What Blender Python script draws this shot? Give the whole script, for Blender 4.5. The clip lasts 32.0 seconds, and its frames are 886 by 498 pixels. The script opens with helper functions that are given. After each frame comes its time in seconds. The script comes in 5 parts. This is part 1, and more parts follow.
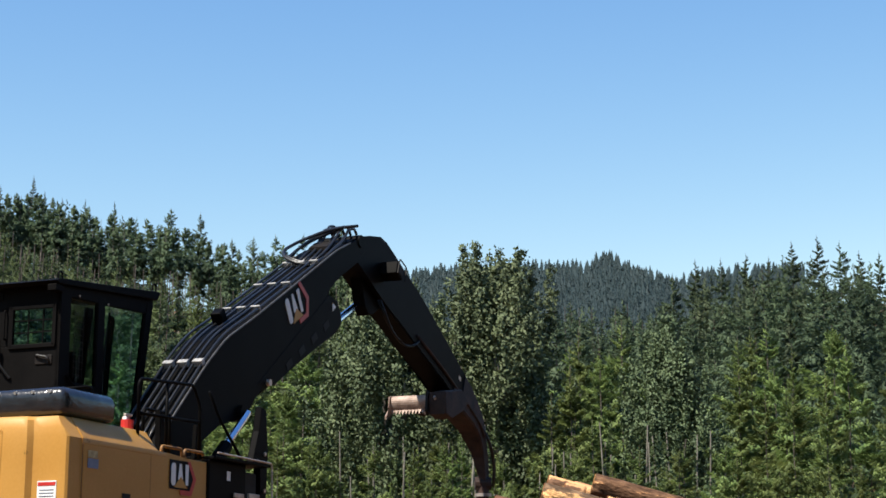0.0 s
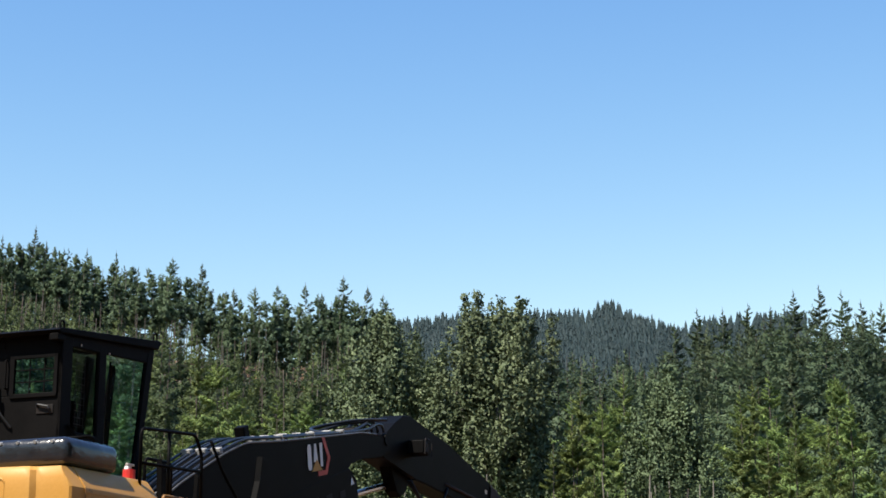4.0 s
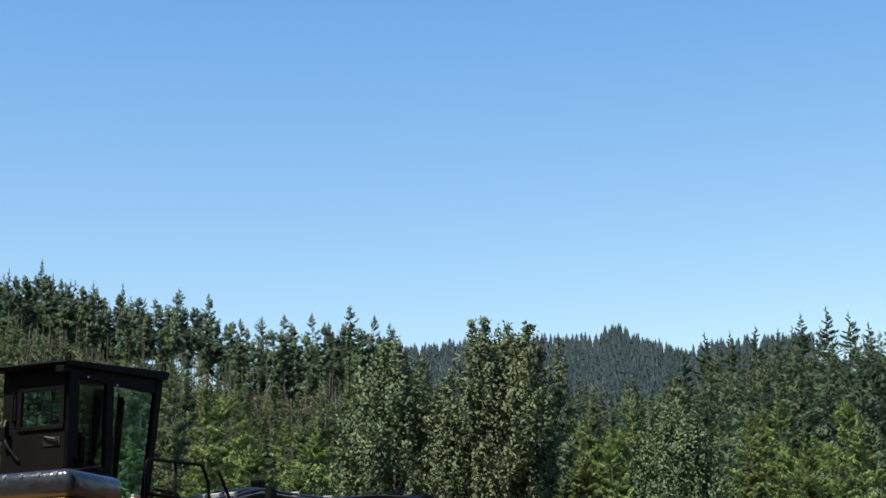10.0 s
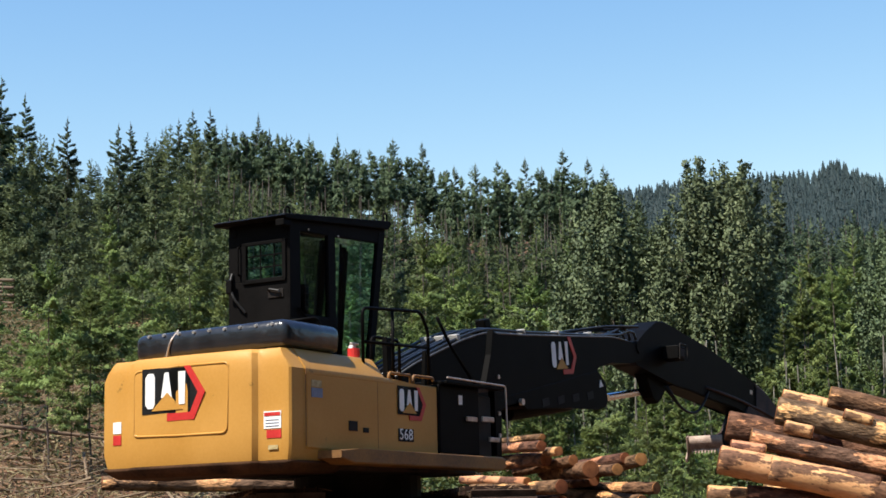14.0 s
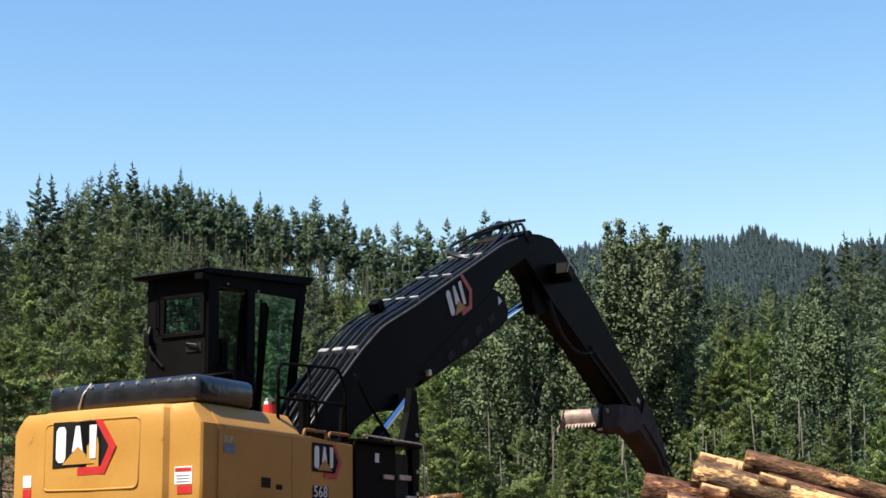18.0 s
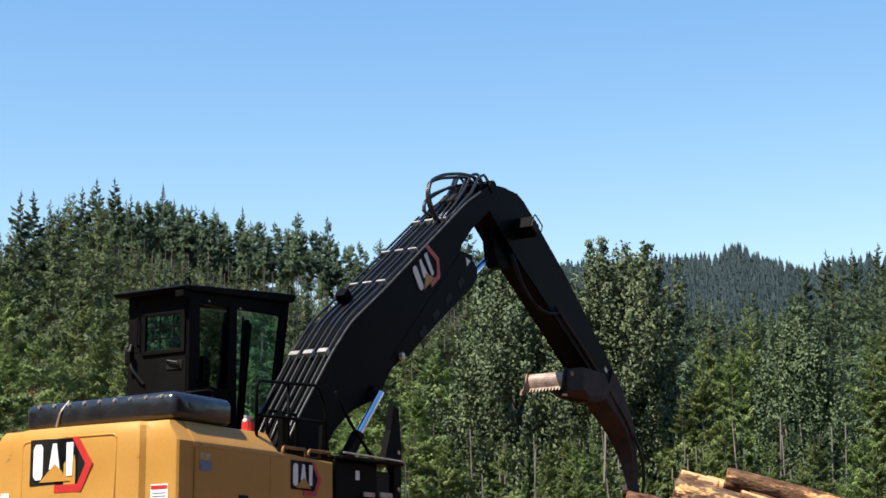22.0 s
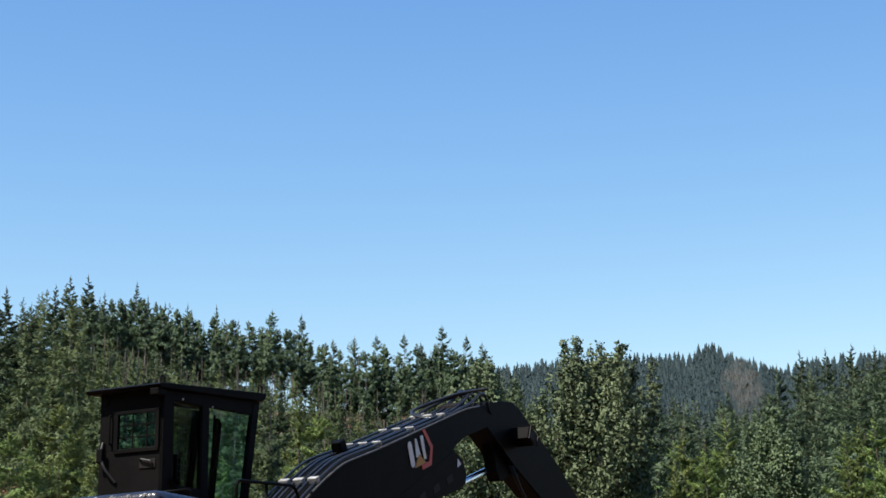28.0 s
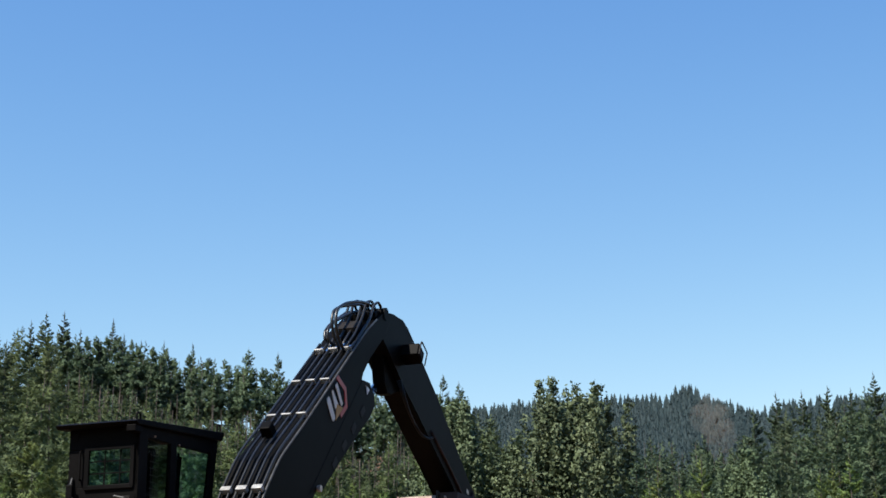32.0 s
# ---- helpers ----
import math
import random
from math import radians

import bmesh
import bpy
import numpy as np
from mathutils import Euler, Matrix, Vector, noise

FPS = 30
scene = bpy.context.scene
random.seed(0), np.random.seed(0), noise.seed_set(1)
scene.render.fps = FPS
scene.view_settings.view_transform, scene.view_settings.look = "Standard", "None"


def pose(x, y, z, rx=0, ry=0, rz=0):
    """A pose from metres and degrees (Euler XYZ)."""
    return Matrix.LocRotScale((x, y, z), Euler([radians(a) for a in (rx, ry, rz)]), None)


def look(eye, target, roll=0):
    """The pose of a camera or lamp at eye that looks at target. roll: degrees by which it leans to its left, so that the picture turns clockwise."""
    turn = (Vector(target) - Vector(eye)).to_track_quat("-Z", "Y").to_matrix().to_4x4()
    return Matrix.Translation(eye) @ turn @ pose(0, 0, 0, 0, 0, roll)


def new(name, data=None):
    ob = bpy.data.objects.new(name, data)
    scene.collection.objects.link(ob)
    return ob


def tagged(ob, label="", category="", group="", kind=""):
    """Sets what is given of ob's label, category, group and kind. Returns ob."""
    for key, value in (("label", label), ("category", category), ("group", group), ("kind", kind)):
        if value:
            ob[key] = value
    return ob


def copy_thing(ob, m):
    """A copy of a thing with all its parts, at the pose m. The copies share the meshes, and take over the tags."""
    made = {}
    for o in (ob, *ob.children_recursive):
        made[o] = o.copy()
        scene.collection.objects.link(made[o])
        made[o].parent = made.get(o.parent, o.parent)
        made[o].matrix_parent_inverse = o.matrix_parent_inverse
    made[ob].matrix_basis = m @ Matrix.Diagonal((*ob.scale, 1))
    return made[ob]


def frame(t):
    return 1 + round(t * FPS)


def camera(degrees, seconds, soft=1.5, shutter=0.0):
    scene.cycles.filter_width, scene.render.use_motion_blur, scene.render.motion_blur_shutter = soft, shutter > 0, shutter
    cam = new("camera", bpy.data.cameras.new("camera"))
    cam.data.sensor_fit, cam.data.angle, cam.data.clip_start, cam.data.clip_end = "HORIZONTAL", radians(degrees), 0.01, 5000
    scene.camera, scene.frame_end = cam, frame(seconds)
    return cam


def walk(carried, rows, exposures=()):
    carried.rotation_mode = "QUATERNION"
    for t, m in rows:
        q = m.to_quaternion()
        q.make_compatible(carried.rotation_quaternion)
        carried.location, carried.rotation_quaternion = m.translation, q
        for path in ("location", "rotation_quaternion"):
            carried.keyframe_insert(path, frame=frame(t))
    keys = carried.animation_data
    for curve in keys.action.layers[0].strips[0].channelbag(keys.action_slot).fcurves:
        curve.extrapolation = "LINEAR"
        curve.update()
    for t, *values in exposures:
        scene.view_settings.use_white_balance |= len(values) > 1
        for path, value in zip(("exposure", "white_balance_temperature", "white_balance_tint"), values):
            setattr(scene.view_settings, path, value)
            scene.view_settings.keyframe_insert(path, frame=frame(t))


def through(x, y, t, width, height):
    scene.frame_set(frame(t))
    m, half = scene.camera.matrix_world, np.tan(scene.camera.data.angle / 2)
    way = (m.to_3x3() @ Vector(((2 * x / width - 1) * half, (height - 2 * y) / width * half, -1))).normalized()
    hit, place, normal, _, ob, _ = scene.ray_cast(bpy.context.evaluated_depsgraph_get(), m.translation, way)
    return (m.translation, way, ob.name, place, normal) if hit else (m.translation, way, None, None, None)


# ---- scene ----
cam = camera(28, 32.0, soft=1.6)
EYE_Z = 1.6
# seconds, sway to the right, pitch, roll, heading
WALK = [
    (0, -0.01, 101.971, 0.083, -6.39), (0.5, -0.012, 101.95, 0.047, -6.513), (1, -0.014, 102.025, 0.081, -6.518),
    (1.5, -0.011, 102.133, 0.125, -6.502), (2, -0.012, 102.337, 0.114, -6.49), (2.5, -0.012, 102.72, 0.074, -6.48),
    (3, -0.011, 103.165, 0.071, -6.479), (3.5, -0.011, 103.424, 0.087, -6.421), (5.5, -0.016, 103.785, 0.112, -6.153),
    (6, -0.015, 103.93, 0.119, -6.222), (6.5, -0.017, 104.033, 0.198, -6.314), (7, -0.01, 104.233, 0.343, -6.186),
    (7.5, -0.01, 104.5, 0.37, -6.013), (8, -0.011, 104.774, 0.265, -6.052), (8.5, -0.012, 105.081, 0.265, -6.119),
    (9, -0.014, 105.195, 0.255, -6.169), (9.5, -0.011, 105.044, 0.441, -6.149), (10, -0.005, 104.411, 0.854, -5.944),
    (10.5, -0.002, 101.263, 1.542, -5.208), (11, 0.011, 97.389, 1.882, -4.114), (11.5, 0.008, 98.403, 1.956, -2.353),
    (12, 0.001, 102.498, 1.877, 0.679), (12.5, -0.004, 101.875, 1.83, 1.504), (13, -0.003, 99.919, 1.963, 2.305),
    (13.5, -0.004, 99.794, 1.491, 2.167), (14, -0.016, 99.549, 1.273, 1.154), (14.5, -0.014, 99.419, 1.131, 0.188),
    (16.5, -0.005, 100.473, 0.656, -1.287), (17, -0.002, 100.861, 0.691, -1.316), (17.5, -0.005, 101.205, 0.728, -1.342),
    (18, -0.006, 101.363, 0.669, -1.532), (18.5, -0.003, 101.417, 0.605, -1.776), (19, -0.002, 101.416, 0.653, -1.971),
    (19.5, -0.002, 101.35, 0.736, -1.937), (20, 0.002, 101.417, 0.737, -1.817), (20.5, 0.002, 101.59, 0.614, -1.87),
    (21, 0, 101.741, 0.646, -1.928), (21.5, 0.004, 101.845, 0.604, -2.042), (22, 0.007, 101.92, 0.654, -2.106),
    (22.5, 0.008, 102.068, 0.706, -2.111), (23, 0.005, 102.378, 0.607, -2.121), (23.5, 0.007, 102.68, 0.572, -2.116),
    (24, 0.003, 102.982, 0.525, -2.171), (24.5, 0.009, 103.335, 0.533, -2.211), (25, 0.012, 103.644, 0.555, -2.339),
    (25.5, 0.007, 103.853, 0.532, -2.524), (27.5, -0.002, 104.706, 0.513, -2.981), (28, -0.005, 105.108, 0.587, -2.972),
    (28.5, -0.004, 105.39, 0.534, -3.055), (29, 0.002, 105.595, 0.425, -3.222), (29.5, 0.01, 105.761, 0.437, -3.326),
    (30, 0.014, 105.818, 0.435, -3.31), (30.5, 0.032, 105.989, 0.499, -3.373), (31, 0.045, 106.175, 0.456, -3.544),
    (31.5, 0.058, 106.336, 0.432, -3.637), (32, 0.059, 106.38, 0.383, -3.766)]
walk(cam, [(t, pose(sx, 0, EYE_Z, rx, ry, rz)) for t, sx, rx, ry, rz in WALK],
     exposures=[(0, 0.73, 6640, 10), (1, 0.78, 6640, 10), (3, 0.82, 6640, 10), (6, 0.83, 6620, 10), (7, 0.71, 6540, 10), (10, 0.73, 6540, 10), (11, 0.86, 6640, 10), (14, 0.79, 6680, 10), (18, 0.86, 6640, 10), (22, 0.85, 6620, 10), (23, 0.84, 6640, 10), (24, 0.73, 6600, 10), (27, 0.74, 6540, 10), (28, 0.74, 6500, 10), (29, 0.57, 6420, 10), (30, 0.64, 6420, 10), (32, 0.67, 6420, 10)])

# ---- light ----
SUN_AZ, SUN_EL = radians(231), radians(57)       # clockwise from +y
to_sun = Vector((math.sin(SUN_AZ) * math.cos(SUN_EL), math.cos(SUN_AZ) * math.cos(SUN_EL), math.sin(SUN_EL)))
world = bpy.data.worlds.new("sky")
scene.world = world
world.use_nodes = True
wn = world.node_tree
sky = wn.nodes.new("ShaderNodeTexSky")
sky.sky_type, sky.sun_disc = "NISHITA", False
sky.sun_elevation, sky.sun_rotation = SUN_EL, SUN_AZ
sky.altitude, sky.air_density, sky.dust_density, sky.ozone_density = 300, 1.2, 0.15, 2.3
clear = wn.nodes.new("ShaderNodeMix")
clear.data_type, clear.blend_type = "RGBA", "MULTIPLY"
clear.inputs[0].default_value, clear.inputs[7].default_value = 1.0, (0.835, 1.0, 1.035, 1)
# deeper blue overhead, paler towards the horizon
split, merge = wn.nodes.new("ShaderNodeSeparateColor"), wn.nodes.new("ShaderNodeCombineColor")
wn.links.new(sky.outputs[0], split.inputs[0])
for i, (mid, deep) in enumerate(((1.92, 1.7), (3.05, 1.27), (5.2, 0.7))):
    power, back = wn.nodes.new("ShaderNodeMath"), wn.nodes.new("ShaderNodeMath")
    power.operation, back.operation = "POWER", "MULTIPLY"
    power.inputs[1].default_value, back.inputs[1].default_value = deep, mid ** (1 - deep)
    wn.links.new(split.outputs[i], power.inputs[0])
    wn.links.new(power.outputs[0], back.inputs[0])
    wn.links.new(back.outputs[0], merge.inputs[i])
wn.links.new(merge.outputs[0], clear.inputs[6])
wn.links.new(clear.outputs[2], wn.nodes["Background"].inputs[0])
wn.nodes["Background"].inputs[1].default_value = 0.1065
sun = new("sun", bpy.data.lights.new("sun", "SUN"))
sun.data.energy, sun.data.angle, sun.data.color = 5.0, radians(0.53), (1.0, 0.94, 0.84)
sun.matrix_world = look(to_sun * 100, (0, 0, 0))


# ---- materials ----
def mat(name, dark, light, rough=0.6, metal=0.0, scale=6.0, bump=0.2, fine=40.0, spots=None, each=0.0, spec=0.5, stretch=1.0):
    """Two noise scales between two base colours, fine relief, optional spots (colour, threshold, scale)."""
    m = bpy.data.materials.new(name)
    m.use_nodes = True
    nt, b = m.node_tree, m.node_tree.nodes["Principled BSDF"]
    N, L = nt.nodes.new, nt.links.new
    tc, co = N("ShaderNodeTexCoord"), N("ShaderNodeMapping")
    L(tc.outputs["Object"], co.inputs["Vector"])
    co.inputs["Scale"].default_value = (stretch, 1, 1)
    n1, n2 = N("ShaderNodeTexNoise"), N("ShaderNodeTexNoise")
    for n, s in ((n1, scale), (n2, fine)):
        n.inputs["Scale"].default_value = s
        n.inputs["Detail"].default_value = 5
        L(co.outputs["Vector"], n.inputs["Vector"])
    add = N("ShaderNodeMath")
    add.operation = "MULTIPLY_ADD"
    add.inputs[1].default_value, add.inputs[2].default_value = 0.45, 0.0
    L(n2.outputs["Fac"], add.inputs[0])
    L(n1.outputs["Fac"], add.inputs[2])
    ramp = N("ShaderNodeValToRGB")
    ramp.color_ramp.elements[0].position, ramp.color_ramp.elements[0].color = 0.5, (*dark, 1)
    ramp.color_ramp.elements[1].position, ramp.color_ramp.elements[1].color = 0.95, (*light, 1)
    L(add.outputs[0], ramp.inputs[0])
    out = ramp.outputs[0]
    if spots:
        colour, level, sscale = spots
        ns, step, mix = N("ShaderNodeTexNoise"), N("ShaderNodeMapRange"), N("ShaderNodeMix")
        ns.inputs["Scale"].default_value, ns.inputs["Detail"].default_value, ns.inputs["Roughness"].default_value = sscale, 8, 0.68
        L(co.outputs["Vector"], ns.inputs["Vector"])
        step.inputs[1].default_value, step.inputs[2].default_value = level, level + 0.03
        L(ns.outputs["Fac"], step.inputs[0])
        mix.data_type = "RGBA"
        grain = N("ShaderNodeValToRGB")
        grain.color_ramp.elements[0].position, grain.color_ramp.elements[0].color = 0.36, (*(c * 0.5 for c in colour), 1)
        grain.color_ramp.elements[1].position, grain.color_ramp.elements[1].color = 0.62, (*(min(0.9, c * 1.2) for c in colour), 1)
        L(n2.outputs["Fac"], grain.inputs[0])
        L(grain.outputs[0], mix.inputs[7])
        L(step.outputs[0], mix.inputs[0])
        L(out, mix.inputs[6])
        out = mix.outputs[2]
    if each:
        info, geo, hsv = N("ShaderNodeObjectInfo"), N("ShaderNodeNewGeometry"), N("ShaderNodeHueSaturation")
        s1, s2 = N("ShaderNodeMath"), N("ShaderNodeMath")
        s1.operation = s2.operation = "MULTIPLY_ADD"
        s1.inputs[1].default_value, s1.inputs[2].default_value = each, 1 - each * 0.75
        s2.inputs[1].default_value = each * 0.5
        L(info.outputs["Random"], s1.inputs[0])
        L(geo.outputs["Random Per Island"], s2.inputs[0])
        L(s1.outputs[0], s2.inputs[2])
        L(s2.outputs[0], hsv.inputs["Value"])
        h1 = N("ShaderNodeMath")
        h1.operation = "MULTIPLY_ADD"
        h1.inputs[1].default_value, h1.inputs[2].default_value = 0.03, 0.485
        L(info.outputs["Random"], h1.inputs[0])
        L(h1.outputs[0], hsv.inputs["Hue"])
        L(out, hsv.inputs["Color"])
        out = hsv.outputs[0]
    L(out, b.inputs["Base Color"])
    b.inputs["Roughness"].default_value, b.inputs["Metallic"].default_value = rough, metal
    b.inputs["Specular IOR Level"].default_value = spec
    if bump:
        bu = N("ShaderNodeBump")
        bu.inputs["Strength"].default_value, bu.inputs["Distance"].default_value = bump, 0.06 if bump > 0.9 else 0.02
        L(add.outputs[0], bu.inputs["Height"])
        L(bu.outputs[0], b.inputs["Normal"])
    return m


def leafy(name, dark, light, scale=0.6, through=0.35, each=0.35):
    m = mat(name, dark, light, 0.65, 0, scale, 0, 4.0, each=each, spec=0.25)
    nt, b = m.node_tree, m.node_tree.nodes["Principled BSDF"]
    tr, mix = nt.nodes.new("ShaderNodeBsdfTranslucent"), nt.nodes.new("ShaderNodeMixShader")
    src = b.inputs["Base Color"].links[0].from_socket
    nt.links.new(src, tr.inputs[0])
    mix.inputs[0].default_value = through
    nt.links.new(b.outputs[0], mix.inputs[1])
    nt.links.new(tr.outputs[0], mix.inputs[2])
    nt.links.new(mix.outputs[0], nt.nodes["Material Output"].inputs[0])
    return m


# lighter grey that stands for sun caught on the boom edge
EDGE_GLINT = mat("sunlit_edge_grey", (0.03, 0.03, 0.03), (0.09, 0.088, 0.085), 0.4, 0, 6.0, 0.05, 40)
YELLOW = mat("yellow_paint", (0.432, 0.211, 0.039), (0.512, 0.265, 0.062), 0.42, 0, 1.2, 0.03, 30, spots=((0.35, 0.185, 0.042), 0.66, 3.0), spec=0.3)
DIRTY_YELLOW = mat("dirty_yellow_paint", (0.1092, 0.05208, 0.01848), (0.3024, 0.1428, 0.03024), 0.6, 0, 1.3, 0.1, 25)
MUD = mat("dried_mud", (0.022, 0.013, 0.009), (0.10, 0.050, 0.026), 0.9, 0, 2.0, 0.3, 25, spec=0.1)
BLACK = mat("black_paint", (0.0024, 0.0023, 0.0023), (0.0050, 0.0047, 0.0046), 0.5, 0, 2.0, 0.05, 40, spec=0.04)
BLACK_DUSTY = mat("black_dusty_steel", (0.004, 0.004, 0.004), (0.017, 0.012, 0.010), 0.6, 0, 3.0, 0.15, 40, spec=0.2)
RUBBER = mat("black_rubber", (0.005, 0.005, 0.005), (0.014, 0.014, 0.015), 0.5, 0, 3.0, 0.08, 30, spec=0.25)
HOSE = mat("glossy_hose", (0.006, 0.006, 0.0065), (0.022, 0.022, 0.022), 0.34, 0, 3.0, 0.05, 30, spec=0.5)
VINYL = mat("black_vinyl", (0.008, 0.008, 0.010), (0.022, 0.022, 0.025), 0.22, 0, 4.0, 0.8, 9, spec=0.7)
CHROME = mat("chrome", (0.65, 0.67, 0.7), (0.8, 0.82, 0.85), 0.16, 1.0, 3, 0, 40)
CLAMP = mat("pale_clamp", (0.16, 0.16, 0.16), (0.42, 0.41, 0.39), 0.45, 0, 9, 0.1, 40)
CAB_BLACK = mat("dusty_black_cab_paint", (0.0032, 0.0029, 0.0029), (0.0072, 0.0064, 0.0062), 0.6, 0, 1.6, 0.05, 40, spec=0.05)
STEEL = mat("worn_steel", (0.35, 0.27, 0.22), (0.65, 0.58, 0.52), 0.42, 0.7, 6, 0.2, 50)
WEATHERED = mat("weathered_wood", (0.1092, 0.0714, 0.0504), (0.252, 0.1848, 0.126), 0.9, 0, 4, 0.4, 20, each=0.4, spec=0.15, stretch=0.3)
HEEL = mat("worn_heel_steel", (0.15, 0.095, 0.07), (0.42, 0.31, 0.25), 0.6, 0.15, 6, 0.25, 40)
RUST = mat("rusty_steel", (0.010, 0.006, 0.005), (0.055, 0.026, 0.017), 0.75, 0.1, 4, 0.3, 40)
TRACK = mat("muddy_track_steel", (0.010, 0.007, 0.005), (0.075, 0.042, 0.028), 0.8, 0.15, 4, 0.5, 30, each=0.3, spec=0.2)
WHITE = mat("white_paint", (0.72, 0.72, 0.70), (0.82, 0.82, 0.80), 0.5, 0, 5, 0, 40)
WINGS = mat("insect_wing", (0.16, 0.17, 0.18), (0.24, 0.25, 0.27), 0.4, 0, 50, 0, 400)
RED = mat("red_paint", (0.42, 0.02, 0.018), (0.55, 0.035, 0.03), 0.4, 0, 5, 0, 40)
INK = mat("ink_black", (0.006, 0.006, 0.006), (0.014, 0.014, 0.014), 0.6, 0, 5, 0, 40, spec=0.15)
FADED = mat("faded_decal", (0.30, 0.22, 0.09), (0.50, 0.40, 0.20), 0.6, 0, 18, 0, 40)
BLUE_TAG = mat("blue_decal", (0.10, 0.14, 0.22), (0.18, 0.22, 0.30), 0.5, 0, 5, 0, 40)
BARK = mat("bark", (0.0252, 0.01512, 0.01092), (0.2268, 0.1386, 0.0882), 0.95, 0, 9, 1.0, 30, spots=((0.68, 0.36, 0.17), 0.575, 2.0), each=0.35, spec=0.12, stretch=0.4)
BARK_RED = mat("red_brown_bark", (0.02352, 0.0126, 0.00924), (0.2016, 0.105, 0.063), 0.95, 0, 10, 1.0, 32, spots=((0.57, 0.275, 0.13), 0.61, 2.4), each=0.4, spec=0.12, stretch=0.4)
PEELED = mat("peeled_wood", (0.45, 0.205, 0.090), (0.67, 0.375, 0.185), 0.75, 0, 5, 0.6, 30, spots=((0.15, 0.075, 0.045), 0.545, 2.0), each=0.25, spec=0.2, stretch=0.4)
CUT = mat("cut_wood", (0.12, 0.046, 0.02), (0.30, 0.125, 0.052), 0.85, 0, 7, 0.4, 40, each=0.5, spec=0.2)
TRUNK = mat("conifer_bark", (0.045, 0.035, 0.028), (0.15, 0.12, 0.10), 0.9, 0, 2, 0.4, 18, each=0.3)
PALE_TRUNK = mat("pale_bark", (0.085, 0.074, 0.060), (0.23, 0.205, 0.17), 0.9, 0, 2, 0.4, 18, each=0.3)
EARTH = mat("earth", (0.042, 0.022, 0.014), (0.175, 0.090, 0.052), 0.95, 0, 0.9, 0.8, 7, spots=((0.07, 0.092, 0.03), 0.56, 0.12), spec=0.15)
CHIPS = mat("slash", (0.06, 0.034, 0.022), (0.31, 0.195, 0.115), 0.9, 0, 3, 0.3, 20, each=0.6, spec=0.15)
NEEDLE = leafy("fir_needles", (0.028, 0.050, 0.031), (0.112, 0.154, 0.076), 0.5, 0.25, 0.55)
NEEDLE_MASS = leafy("mixed_fir_needles", (0.030, 0.052, 0.023), (0.132, 0.174, 0.066), 0.16, 0.25, 0.25)
NEEDLE_OLD = leafy("old_fir_needles", (0.028, 0.050, 0.031), (0.112, 0.154, 0.076), 0.16, 0.25, 0.25)
NEEDLE_YOUNG = leafy("young_fir_needles", (0.060, 0.100, 0.029), (0.252, 0.314, 0.102), 0.8, 0.3, 0.55)
# the bluish base colour paints distance haze into the ridge trees
NEEDLE_HAZED = leafy("haze_tinted_needles", (0.018, 0.037, 0.043), (0.033, 0.058, 0.063), 0.11, 0.3, 0.1)
LEAF = leafy("cottonwood_leaves", (0.030, 0.050, 0.024), (0.150, 0.192, 0.094), 0.9, 0.12, 0.12)
DRY_GRASS = leafy("dry_grass_blades", (0.1008, 0.0798, 0.0336), (0.3696, 0.3108, 0.1596), 0.35, 0.2, 0.5)
BRUSH = leafy("brush_leaves", (0.021, 0.041, 0.0135), (0.084, 0.122, 0.038), 0.3, 0.25, 0.4)


def glass(name, colour):
    m = bpy.data.materials.new(name)
    m.use_nodes = True
    b = m.node_tree.nodes["Principled BSDF"]
    b.inputs["Base Color"].default_value = (*colour, 1)
    b.inputs["Roughness"].default_value = 0.03
    b.inputs["Transmission Weight"].default_value = 1.0
    b.inputs["IOR"].default_value = 1.05
    return m


DARK_GLASS = glass("dark_glass", (0.22, 0.26, 0.27))
GLASS = glass("tinted_glass", (0.66, 0.86, 0.90))


# ---- mesh helpers ----
def part(name, bm, material, parent=None, label="", smooth=False):
    me = bpy.data.meshes.new(name)
    bmesh.ops.recalc_face_normals(bm, faces=bm.faces)
    bm.to_mesh(me)
    bm.free()
    if smooth:
        me.shade_smooth()
    for m in (material if isinstance(material, (list, tuple)) else (material,)):
        me.materials.append(m)
    ob = new(name, me)
    ob.parent = parent
    if label:
        tagged(ob, label)
    return ob


def solid(name, verts, faces, material, parent=None, label="", smooth=False, mids=None):
    me = bpy.data.meshes.new(name)
    me.from_pydata(verts, [], faces)
    for m in (material if isinstance(material, (list, tuple)) else (material,)):
        me.materials.append(m)
    if mids is not None:
        me.polygons.foreach_set("material_index", mids)
    if smooth:
        me.shade_smooth()
    ob = new(name, me)
    ob.parent = parent
    if label:
        tagged(ob, label)
    return ob


def bbox(x0, x1, y0, y1, z0, z1, bevel=0.0, seg=2, bm=None):
    own = bmesh.new()
    bmesh.ops.create_cube(own, size=1.0)
    for v in own.verts:
        v.co = Vector((x0 + (v.co.x + 0.5) * (x1 - x0), y0 + (v.co.y + 0.5) * (y1 - y0), z0 + (v.co.z + 0.5) * (z1 - z0)))
    if bevel:
        bmesh.ops.bevel(own, geom=own.edges[:], offset=bevel, segments=seg, profile=0.5, affect="EDGES")
    return join(bm, own) if bm else own


def join(bm, other):
    me = bpy.data.meshes.new("tmp")
    other.to_mesh(me)
    other.free()
    bm.from_mesh(me)
    bpy.data.meshes.remove(me)
    return bm


